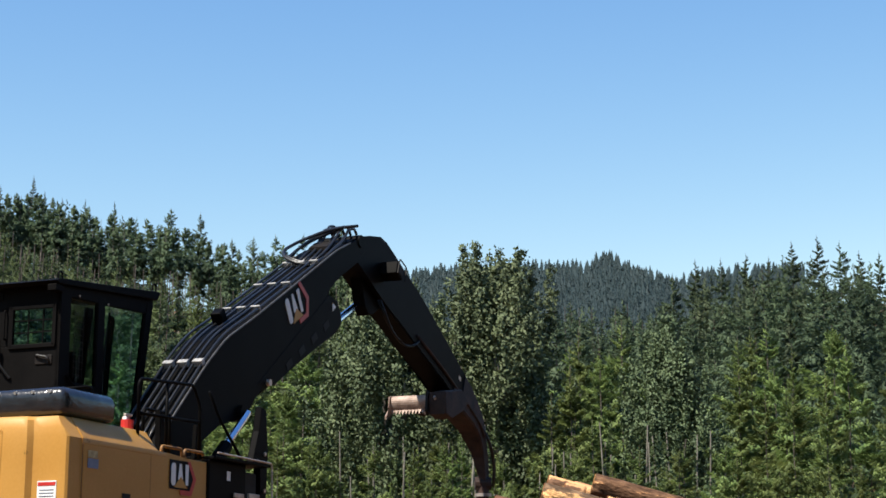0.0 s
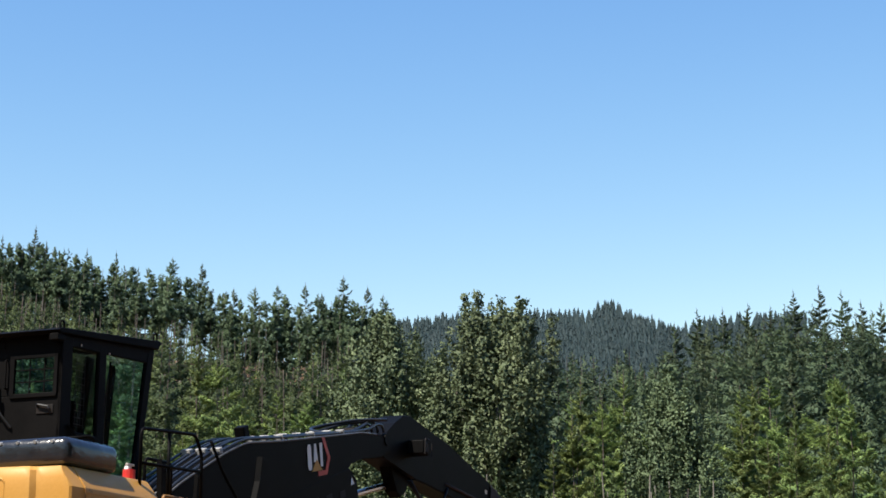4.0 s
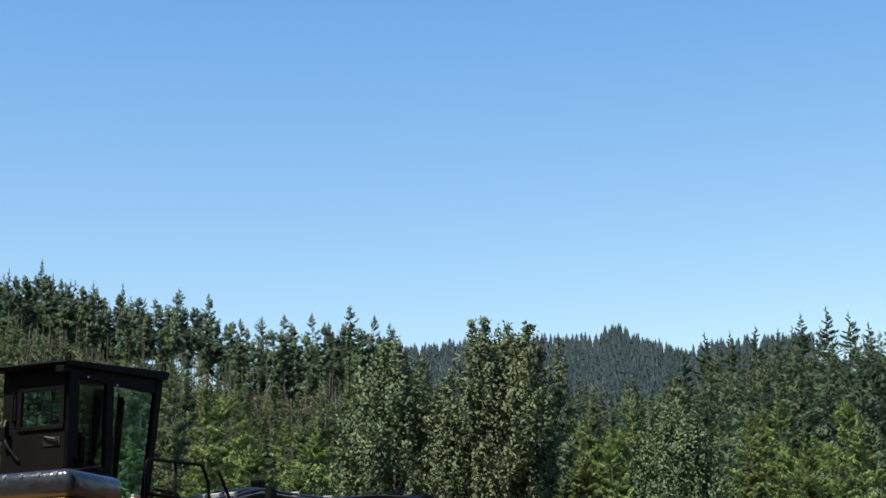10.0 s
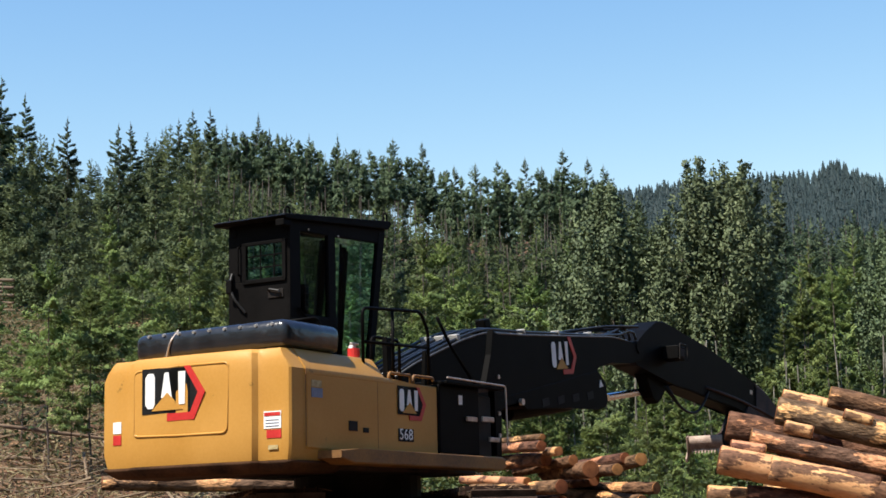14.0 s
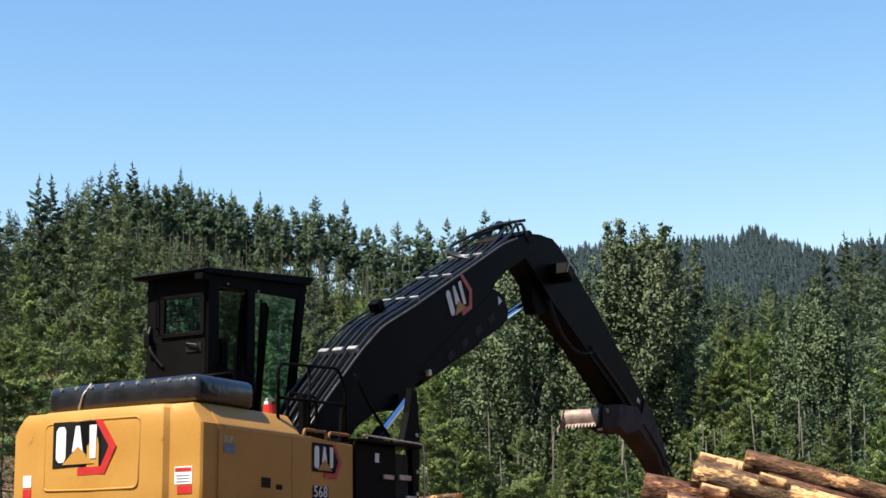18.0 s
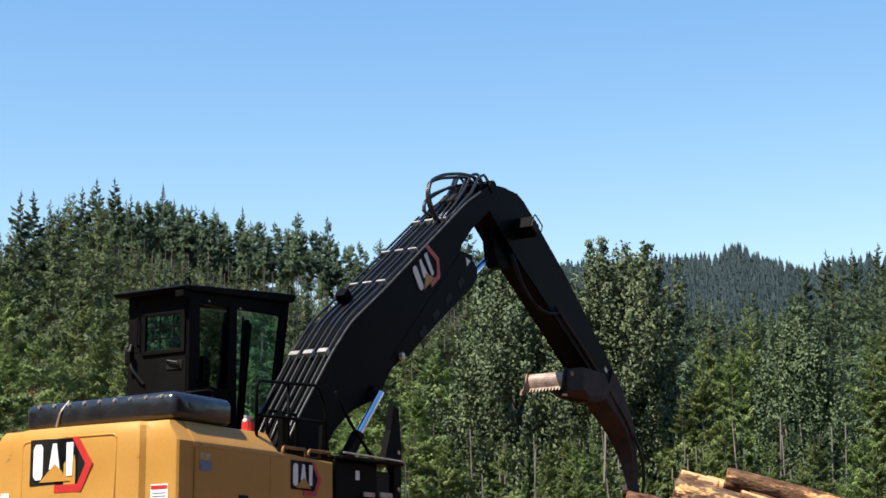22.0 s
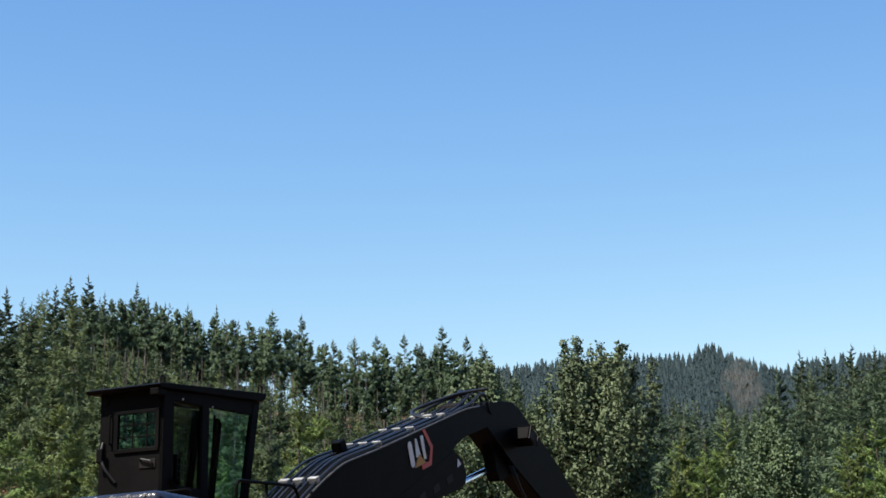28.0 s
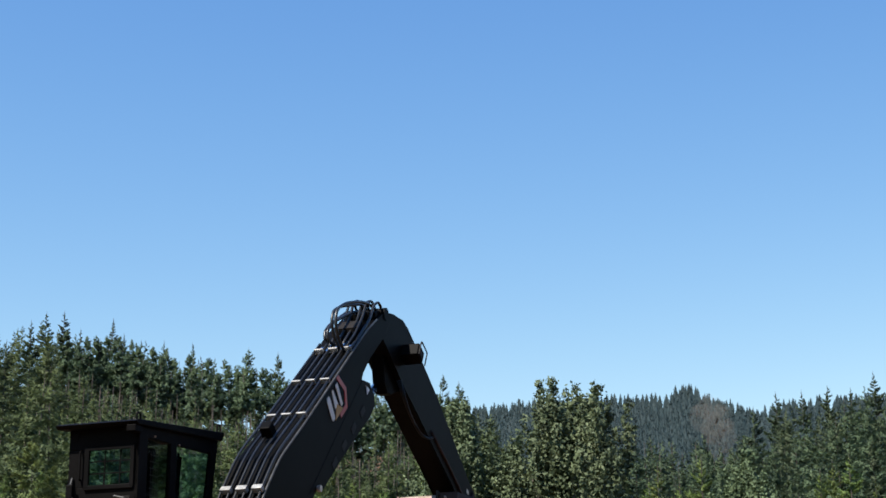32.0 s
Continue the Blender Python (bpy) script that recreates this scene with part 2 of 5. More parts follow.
def plate(outline, y0, y1, bevel=0.0, seg=2, bm=None, holes=()):
    """A side profile (x, z) given thickness from y0 to y1."""
    own = bmesh.new()
    a = [own.verts.new((x, y0, z)) for x, z in outline]
    b = [own.verts.new((x, y1, z)) for x, z in outline]
    own.faces.new(a)
    own.faces.new(b[::-1])
    n = len(a)
    for i in range(n):
        own.faces.new((a[i], b[i], b[(i + 1) % n], a[(i + 1) % n]))
    if bevel:
        rim = [e for e in own.edges if abs(e.verts[0].co.y - e.verts[1].co.y) < 1e-6]
        bmesh.ops.bevel(own, geom=rim, offset=bevel, segments=seg, profile=0.5, affect="EDGES")
    bmesh.ops.triangulate(own, faces=[f for f in own.faces if len(f.verts) > 4])
    return join(bm, own) if bm else own


def tube(points, radius, sides=8, bm=None, taper=None):
    """A round bar along points."""
    own = bm or bmesh.new()
    P = [Vector(p) for p in points]
    rings = []
    up = Vector((0.13, 0.31, 0.94))
    for i, p in enumerate(P):
        d = (P[min(i + 1, len(P) - 1)] - P[max(i - 1, 0)]).normalized()
        s = d.cross(up)
        if s.length < 1e-3:
            s = d.cross(Vector((1, 0, 0)))
        s.normalize()
        u = s.cross(d)
        r = radius if taper is None else radius + (taper - radius) * i / (len(P) - 1)
        rings.append([own.verts.new(p + (s * math.cos(k * 2 * math.pi / sides) + u * math.sin(k * 2 * math.pi / sides)) * r) for k in range(sides)])
    for a, b in zip(rings, rings[1:]):
        for k in range(sides):
            own.faces.new((a[k], a[(k + 1) % sides], b[(k + 1) % sides], b[k]))
    own.faces.new(rings[0][::-1])
    own.faces.new(rings[-1])
    return own


def bend(points, r=0.06, n=4):
    """Rounds the corners of a polyline."""
    P = [Vector(p) for p in points]
    out = [P[0]]
    for a, b, c in zip(P, P[1:], P[2:]):
        u, w = (a - b), (c - b)
        k = min(r, u.length * 0.45, w.length * 0.45)
        s, e = b + u.normalized() * k, b + w.normalized() * k
        for i in range(n + 1):
            t = i / n
            out.append(s * (1 - t) ** 2 + b * 2 * t * (1 - t) + e * t * t)
    out.append(P[-1])
    return out


def leaf_cloud(verts, faces, p, n, spread, size, flat=0.6, slim=0.5):
    for _ in range(n):
        c = p + Vector((random.gauss(0, 1) * spread, random.gauss(0, 1) * spread, random.gauss(0, 1) * spread * flat))
        u = Vector((random.gauss(0, 1), random.gauss(0, 1), random.gauss(0, 0.6))).normalized()
        w = u.cross(Vector((random.gauss(0, 1), random.gauss(0, 1), random.gauss(0, 1)))).normalized()
        s = size * random.uniform(0.6, 1.3)
        k = len(verts)
        verts += [c - u * s, c + w * s * slim, c + u * s, c - w * s * slim]
        faces.append((k, k + 1, k + 2, k + 3))


def empty(name, m, label, category, group=""):
    ob = new(name)
    ob.matrix_basis = m
    ob.empty_display_size = 0.2
    return tagged(ob, label, category, group)


# ---- ground ----
RIM = [(-40, 13.0), (-17, 14.4), (-14, 13.3), (-12.4, 12.6), (-9, 13.9), (-6.9, 13.6), (-4.3, 13.0), (-1.6, 12.7), (0, 12.1), (3.1, 12.3), (5.4, 11.3),
       (6.5, 10.2), (8, 9.7), (10, 9.5), (12, 9.6), (13.5, 10.1), (14.6, 11.0), (17.7, 11.7), (20, 11.3), (40, 11.5)]


def rim(az):
    return float(np.interp(az, [a for a, e in RIM], [e for a, e in RIM]))


def ground_z(x, y):
    r, az = math.hypot(x, y), math.degrees(math.atan2(x, y))
    if abs(az) > 40:
        az = math.copysign(40, az)
    z = 1.2 * max(0.0, min(1.0, (r - 5) / 11))
    z += 0.5 * max(0.0, min(1.0, (r - 25) / 8)) * (1.0 if az < -3 else 1.5)
    start = float(np.interp(az, (-10, -3), (28, 60)))
    if r > start:
        top = 300 * math.tan(radians(rim(az) - 4.6)) + 1.6
        k = min(1.0, (r - start) / (300 - start))
        z += (top - 1.6) * k
    if r > 300:
        z += min(1.0, (r - 300) / 400) * max(0.0, 700 * math.tan(radians(10.0)) - z)
    z += 0.10 * noise.noise(Vector((x * 0.5, y * 0.5, 0))) + (0.5 * noise.noise(Vector((x * 0.08, y * 0.08, 3))) if r > 30 else 0)
    return z


def build_ground():
    radii = [0.5, 3, 6, 9, 12, 15, 18, 20, 22, 24, 26, 28, 30, 32, 34, 37, 40, 44, 48, 53, 60, 68, 78, 90, 105, 125, 150, 180, 220, 260, 300, 360, 430, 520, 620, 700, 760, 1000, 2000, 4000]
    azs = [-180 + 10 * i for i in range(13)] + [-55, -50, -45, -40, -36, -32, -28, -25] + [-22 + i for i in range(48)] + [28, 32, 36, 40, 45, 50, 55] + [60 + 10 * i for i in range(12)]
    verts, faces = [(0, 0, 0)], []
    for r in radii:
        for a in azs:
            x, y = r * math.sin(radians(a)), r * math.cos(radians(a))
            verts.append((x, y, ground_z(x, y)))
    n = len(azs)
    for i in range(n):
        faces.append((0, 1 + (i + 1) % n, 1 + i))
    for k in range(len(radii) - 1):
        for i in range(n):
            a, b = 1 + k * n, 1 + (k + 1) * n
            faces.append((a + i, a + (i + 1) % n, b + (i + 1) % n, b + i))
    ob = solid("ground", verts, faces, EARTH, smooth=True)
    tagged(ob, "brown trampled earth of the logging site with green patches", "ground", kind="structure")


build_ground()

# ---- log loader ----
AXIS_X, AXIS_Y, BASE_Z = -1.619, 23.923, 1.195
loader = empty("log_loader", pose(AXIS_X, AXIS_Y, BASE_Z, 0, 0, 60), "yellow and black log loader with raised cab and long black boom", "log loader")
BOOM_FOOT = (0.07, -0.19, 2.264)
STICK_PIN = (7.747, -0.084)
# seconds, swing, boom, stick
WORK = [
    (0, 61.72, 36.47, -19.9), (0.5, 61.82, 29.68, -15.44), (1, 61.99, 23.7, -15.69), (1.5, 62.23, 19.82, -13.38),
    (2, 62.07, 19.18, -10.82), (2.5, 61.86, 19.25, -8.83), (3, 61.91, 18.78, -7.61), (3.5, 61.97, 17.89, -6.03),
    (5.5, 62.08, 13.68, -2.54), (6, 62.15, 12.92, -1.52), (6.5, 62.62, 12.4, -1.06), (7, 62.6, 11.81, -1.09),
    (7.5, 62.57, 11.22, -2.11), (8, 62.3, 10.68, -3.36), (8.5, 61.86, 10.26, -4.67), (9, 61.25, 10.03, -5.92),
    (9.5, 61.17, 10.03, -6.96), (10, 61.07, 10.35, -7.66), (10.5, 61.04, 10.53, -7.88), (11, 61.24, 11.64, -6.83),
    (11.5, 61.22, 11.31, -6.84), (12, 60.69, 10.97, -5.54), (12.5, 60.26, 11.25, -6.95), (13, 59.84, 11.08, -6.89),
    (13.5, 59.87, 11.05, -7.39), (14, 59.07, 11.81, -5.2), (14.5, 58.41, 13.78, -5.33), (16.5, 58.14, 21.57, -18.14),
    (17, 58.08, 25.5, -23.34), (17.5, 58.34, 29.73, -25.56), (18, 58.29, 34.05, -27.7), (18.5, 57.38, 38.07, -33.58),
    (19, 55.7, 41.54, -39.73), (19.5, 54.77, 42.69, -40.57), (20, 54.48, 43.31, -39.5), (20.5, 54.67, 44.86, -38.07),
    (21, 55.91, 45.37, -37.06), (21.5, 57.4, 45.47, -34.6), (22, 57.47, 43.35, -30.19), (22.5, 58.75, 39.71, -28.18),
    (23, 58.66, 35.08, -26.21), (23.5, 58.85, 31.77, -25.38), (24, 59.21, 30.09, -25.17), (24.5, 59.42, 30.35, -23.38),
    (25, 59.73, 29.96, -21.59), (25.5, 59.6, 29.28, -21.72), (27.5, 59.34, 27.05, -21.52), (28, 59.64, 27.03, -22.08),
    (28.5, 59.65, 28.31, -22.37), (29, 60.21, 33.28, -23.43), (29.5, 61.33, 37.66, -24.05), (30, 62.65, 40.19, -27.87),
    (30.5, 64.36, 42.4, -30.12), (31, 65.97, 43.48, -30.14), (31.5, 67.51, 45.34, -29.43), (32, 67.05, 46.08, -27.62)]


def build_body():
    # counterweight
    bm = bmesh.new()
    half = [(-2.35, -1.445), (-3.25, -1.445), (-3.31, -1.445), (-3.365, -1.435), (-3.39, -1.41), (-3.40, -1.36), (-3.40, -1.30), (-3.40, -1.05), (-3.415, -0.99), (-3.475, -0.94), (-3.492, -0.86), (-3.51, -0.4)]
    plan = half + [(-3.52, 0)] + [(x, -y) for x, y in half[::-1]]
    levels = [(1.36, 0.80, 0.10), (1.44, 0.93, 0.03), (1.60, 0.99, 0), (1.85, 1.0, 0), (2.3, 1.0, 0), (2.495, 1.0, 0.002), (2.60, 0.99, 0.012), (2.69, 0.975, 0.035), (2.735, 0.945, 0.075), (2.745, 0.85, 0.25)]
    rings = []
    for z, k, inn in levels:
        cut = max(0.0, z - 2.5) * 0.75
        rings.append([bm.verts.new((-2.35 + (x + 2.35) * (1 - inn / 1.2), max(-1.433 + cut, min(y * (k if z > 1.8 else 1 - (1 - k) * 0.4), 1.433 - cut)), z)) for x, y in plan])
    n = len(plan)
    for a, b in zip(rings, rings[1:]):
        for i in range(n):
            bm.faces.new((a[i], a[(i + 1) % n], b[(i + 1) % n], b[i]))
    bm.faces.new(rings[0][::-1])
    bm.faces.new(rings[-1])
    cw = part("counterweight", bm, YELLOW, loader, "rounded yellow counterweight", smooth=True)
    cw.data.set_sharp_from_angle(angle=radians(27))
    bm = bmesh.new()
    rings = [[bm.verts.new((-2.35 + (x + 2.35) * k, y * k, z)) for x, y in plan] for z, k in ((1.31, 0.90), (1.35, 0.945), (1.40, 0.985), (1.435, 0.997))]
    for a, b in zip(rings, rings[1:]):
        for i in range(n):
            bm.faces.new((a[i], a[(i + 1) % n], b[(i + 1) % n], b[i]))
    bm.faces.new(rings[0][::-1])
    bm.faces.new(rings[-1])
    part("lower_edge", bm, MUD, cw, "mud-stained lower edge", smooth=True)
    # raised rim of the rear panel
    loop = bend([(-3.508, 0.1, 2.60), (-3.478, 0.84, 2.58), (-3.494, 0.84, 1.80), (-3.517, 0.1, 1.78), (-3.505, -0.60, 1.78), (-3.490, -0.62, 2.60), (-3.508, 0.1, 2.60)], 0.08)
    part("panel_rim", tube(loop, 0.016, 6), YELLOW, cw, smooth=True)
    # side body, right and left
    prof = [(-3.10, 1.56), (-0.24, 1.52), (-0.24, 2.46), (-1.22, 2.46), (-1.30, 2.50), (-3.10, 2.50)]
    for nm, y0, y1 in (("side_panel", -1.44, -0.55), ("side_panel", 0.95, 1.44)):
        side = part(nm, plate(prof, y0, y1, 0.03), YELLOW, loader)
        yy = y0 - 0.004 if y0 < 0 else y1 + 0.004
        part("panel_gap", bbox(-1.624, -1.618, yy + 0.002, yy + 0.004, 1.62, 2.5), DIRTY_YELLOW, side)
    for s in (-1, 1):
        bm = bmesh.new()
        rows = []
        for x, top in ((-3.10, 2.746), (-1.50, 2.738), (-1.47, 2.73), (-1.22, 2.47)):
            k = (top - 2.44) / 0.30
            rows.append([bm.verts.new((x, s * y, 2.44 + k * z)) for y, z in ((1.4445, 0.0), (1.4445, 0.045), (1.442, 0.055), (1.437, 0.065), (1.270, 0.288), (1.262, 0.295), (1.245, 0.30), (0.56, 0.30), (0.56, -0.02), (1.42, -0.02))])
        for q, w in zip(rows, rows[1:]):
            for i in range(10):
                f = (q[i], q[(i + 1) % 10], w[(i + 1) % 10], w[i])
                bm.faces.new(f if s < 0 else f[::-1])
        bm.faces.new(rows[-1] if s < 0 else rows[-1][::-1])
        bm.faces.new(rows[0][::-1] if s < 0 else rows[0])
        bmesh.ops.recalc_face_normals(bm, faces=bm.faces)
        part("shoulder", bm, YELLOW, loader, "sloping yellow hood shoulder", smooth=True).data.set_sharp_from_angle(angle=radians(24))
    part("hood", bbox(-2.352, -1.3, -0.56, 0.96, 1.52, 2.72, 0.03), BLACK, loader, "black engine hood")
    part("deck", bbox(-1.3, 1.2, -0.56, 1.44, 1.5, 2.3, 0.02), BLACK_DUSTY, loader, "dark turntable deck")
    part("belly", bbox(-2.9, 1.1, -1.2, 1.2, 1.36, 1.53, 0.03), RUST, loader, "rusty underside plate")
    # corner pillar between counterweight and door
    part("door_gap", bbox(-3.115, -3.105, -1.4505, -1.443, 1.60, 2.50), DIRTY_YELLOW, cw)
    # sill
    prof = [(-2.85, 1.46), (-2.6, 1.40), (0.86, 1.40), (0.94, 1.44), (0.94, 1.55), (0.86, 1.575), (-2.5, 1.575), (-2.85, 1.55)]
    part("sill", plate(prof, -1.76, -1.40, 0.02), DIRTY_YELLOW, loader, "scuffed yellow side sill")
    # black tool box at the right front with bracket details
    box = part("tool_box", bbox(-0.236, 0.78, -1.46, -0.58, 1.58, 2.50, 0.025), BLACK, loader, "black steel tool box")
    part("decal", bbox(0.24, 0.33, -1.468, -1.462, 2.26, 2.38), WHITE, box, "small white decal")
    for x0, x1, z0, z1 in ((0.40, 0.66, 2.05, 2.11), (0.80, 1.10, 2.06, 2.13), (0.98, 1.24, 1.80, 1.86)):
        part("hinge_plate", bbox(x0, x1, -1.50, -1.467, z0, z1, 0.008), STEEL, box, "pale steel bracket")
    part("front_box", bbox(0.78, 1.18, -1.40, -0.62, 1.58, 2.42, 0.02), BLACK_DUSTY, loader, "black front guard box")
    part("step_plate", bbox(-0.2, 1.30, -1.56, -0.72, 2.50, 2.545, 0.01), BLACK, loader, "dark grated step")
    part("step_edge", tube(bend([(-0.2, -1.57, 2.58), (1.3, -1.57, 2.56), (1.32, -1.57, 1.75)], 0.05), 0.013), STEEL, loader, "worn steel edge bar")
    # guard frame at the front corner
    g = part("front_guard", plate([(1.28, 1.62), (1.42, 1.62), (1.46, 2.75), (1.40, 3.30), (1.26, 3.34), (1.20, 3.0), (1.02, 2.55), (1.26, 2.5)], -1.42, -1.32, 0.012), BLACK, loader, "tall black steel guard plate")
    for z in (1.9, 2.2, 2.7):
        part("guard_bolt", tube([(1.36, -1.44, z), (1.36, -1.40, z)], 0.03, 8), STEEL, g)
    # roof cover on the counterweight
    cover = bbox(-3.30, -2.16, -1.30, 1.02, 2.735, 3.08, 0.11, 4)
    for v in cover.verts:
        v.co.z += 0.014 * noise.noise(v.co * 3.1) + 0.02 * math.sin(v.co.y * 5)
        v.co.y += 0.015 * noise.noise(v.co * 2.3)
    cov = part("engine_cover", cover, VINYL, loader, "glossy black vinyl engine cover", smooth=True)
    for i in range(9):
        y = -1.1 + i * 0.235
        part("snap", tube([(-3.265, y, 3.03), (-3.31, y, 3.02)], 0.019, 7), CLAMP, cov)
    part("strap", tube(bend([(-3.24, 0.36, 3.075), (-3.32, 0.42, 2.94), (-3.32, 0.48, 2.76)], 0.05), 0.012, 5), STEEL, cov)
    # yellow grab bars
    for x0, x1 in ((-1.22, -0.72), (-0.66, -0.18)):
        part("grab_bar", tube(bend([(x0, -1.34, 2.46), (x0, -1.34, 2.585), (x1, -1.34, 2.585), (x1, -1.34, 2.46)], 0.05), 0.021, 8), DIRTY_YELLOW, loader, "scuffed yellow grab bar", smooth=True)
    # black handrails
    rails = [
        [(-1.72, -1.30, 2.64), (-1.72, -1.30, 3.36), (-0.40, -1.30, 3.44), (-0.22, -1.30, 3.2), (-0.22, -1.30, 2.5)],
        [(-1.68, -1.30, 2.94), (-0.25, -1.30, 2.98)],
        [(-0.02, -1.32, 3.40), (0.30, -1.32, 3.05), (0.86, -1.36, 2.55)],
        [(-1.05, -1.30, 3.38), (-1.05, -1.30, 2.5)],
        [(-0.95, -0.9, 2.5), (-0.95, -0.9, 3.1), (-0.3, -0.9, 3.1), (-0.3, -0.9, 2.5)],
        [(-2.1, -0.3, 3.22), (-1.70, -0.62, 3.30), (-1.70, -0.62, 2.7)]]
    for r in rails:
        part("handrail", tube(bend(r, 0.09), 0.022, 8), BLACK, loader, smooth=True)
    part("mirror_arm", plate([(-1.02, 2.50), (-0.86, 2.52), (-0.93, 3.0), (-1.04, 3.06)], -1.2, -1.12, 0.01), BLACK, loader, "black mirror back")
    part("rail_bracket", plate([(-0.26, 2.5), (-0.05, 2.5), (-0.08, 2.85), (-0.22, 2.95)], -1.26, -1.2, 0.01), BLACK, loader)
    # stickers and marks
    def tag(y0, y1, z0, z1, m, label="", x=-3.525):
        part("decal", bbox(x - 0.004, x + 0.001, min(y0, y1), max(y0, y1), z0, z1), m, cw, label)
    tag(-1.06, -1.31, 1.80, 2.0, WHITE, "white and red warning decal", -3.403)
    tag(-1.07, -1.30, 1.945, 1.985, RED, "", -3.408)
    for i in range(3):
        tag(-1.09, -1.28, 1.895 - i * 0.035, 1.902 - i * 0.035, BLUE_TAG, "", -3.408)
    tag(-1.10, -1.31, 1.69, 1.785, RED, "", -3.403)
    tag(1.12, 1.25, 1.86, 2.0, WHITE, "white and red warning decal", -3.403)
    tag(1.12, 1.25, 1.72, 1.84, RED, "", -3.403)
    tag(-1.12, -1.26, 1.56, 1.61, FADED, "faded decal", -3.402)
    def stag(x0, x1, z0, z1, m, label=""):
        part("decal", bbox(x0, x1, -1.449, -1.443, z0, z1), m, loader, label)
    stag(-3.0, -2.80, 2.29, 2.37, FADED, "faded yellow decal")
    stag(-3.0, -2.78, 2.17, 2.28, BLUE_TAG, "blue decal")
    stag(-2.25, -2.07, 1.81, 1.93, INK, "black door latch")
    stag(-1.95, -1.83, 1.80, 1.86, INK, "black door latch")
    # emblem: dark field, red hexagon edge, pale bars and a yellow wedge, kept as plain shapes
    def emblem(w, place, field):
        e = empty_part("emblem", place)
        part("field", bbox(-0.02 * w, 0.74 * w, -0.003, 0, -0.045 * w, 0.50 * w, 0), INK, e)
        for bar in (((0.38, -0.14), (0.80, -0.14), (0.74, -0.05), (0.38, -0.05)), ((0.80, -0.14), (0.97, 0.18), (0.86, 0.18), (0.74, -0.05)), ((0.97, 0.18), (0.74, 0.50), (0.64, 0.50), (0.86, 0.18))):
            part("hexagon_edge", plate([(x * w, z * w) for x, z in bar], -0.008, -0.001), RED, e, "red hexagon edge")
        part("inner_field", plate([(x * w, z * w) for x, z in ((0.40, -0.05), (0.74, -0.05), (0.86, 0.18), (0.66, 0.50), (0.40, 0.50))], -0.003, 0), INK, e)
        for sh in (((0.04, 0.07), (0.08, 0.02), (0.16, 0.02), (0.19, 0.07), (0.19, 0.39), (0.16, 0.44), (0.08, 0.44), (0.04, 0.39)), ((0.29, 0.14), (0.345, 0.44), (0.405, 0.44), (0.46, 0.14)), ((0.56, 0.44), (0.67, 0.44), (0.66, 0.05), (0.57, 0.05))):
            part("pale_mark", plate([(x * w, z * w) for x, z in sh], -0.012, -0.004), WHITE, e, "white mark")
        part("wedge", plate([(x * w, z * w) for x, z in ((0.14, -0.01), (0.63, -0.01), (0.385, 0.20))], -0.013, -0.005), YELLOW, e, "yellow wedge")
        return e
    e = emblem(1.0, pose(-3.503, 0.68, 2.10, 0, 0, -91.1), None)
    e = emblem(0.66, pose(-1.18, -1.447, 2.09), None)
    for i, dx in enumerate((0.0, 0.105, 0.21)):
        if i == 0:
            part("digit_field", bbox(-1.18, -0.83, -1.4465, -1.4445, 1.725, 1.885), INK, loader)
        digit(str("568")[i], 0.15, pose(-1.16 + dx, -1.449, 1.75, 90), loader)
    # fire extinguisher
    ext = tube([(-1.56, -1.05, 2.70), (-1.56, -1.05, 2.84), (-1.56, -1.05, 2.88)], 0.078, 12)
    ex = part("fire_extinguisher", ext, RED, loader, "red fire extinguisher", smooth=False)
    part("valve", tube([(-1.56, -1.05, 2.86), (-1.56, -1.05, 2.93)], 0.028, 8), STEEL, ex)
    part("lever", bbox(-1.62, -1.47, -1.07, -1.03, 2.93, 2.955, 0.005), STEEL, ex)
    part("gauge", tube([(-1.60, -1.05, 2.895), (-1.63, -1.05, 2.895)], 0.03, 8), WHITE, ex, "small white gauge")


def empty_part(name, m):
    """A thin backing that carries an emblem."""
    ob = part(name, bbox(0.1, 0.3, -0.0025, -0.0005, 0.05, 0.3), INK, loader)
    ob.matrix_basis = m
    return ob


def digit(ch, size, m, parent):
    cu = bpy.data.curves.new("digit", "FONT")
    cu.body, cu.size, cu.extrude = ch, size * 1.3, 0.003
    tmp = new("digit_source", cu)
    me = bpy.data.meshes.new_from_object(tmp.evaluated_get(bpy.context.evaluated_depsgraph_get()))
    bpy.data.objects.remove(tmp)
    me.materials.clear()
    me.materials.append(WHITE)
    ob = new("model_digit", me)
    ob.parent = parent
    ob.matrix_basis = m


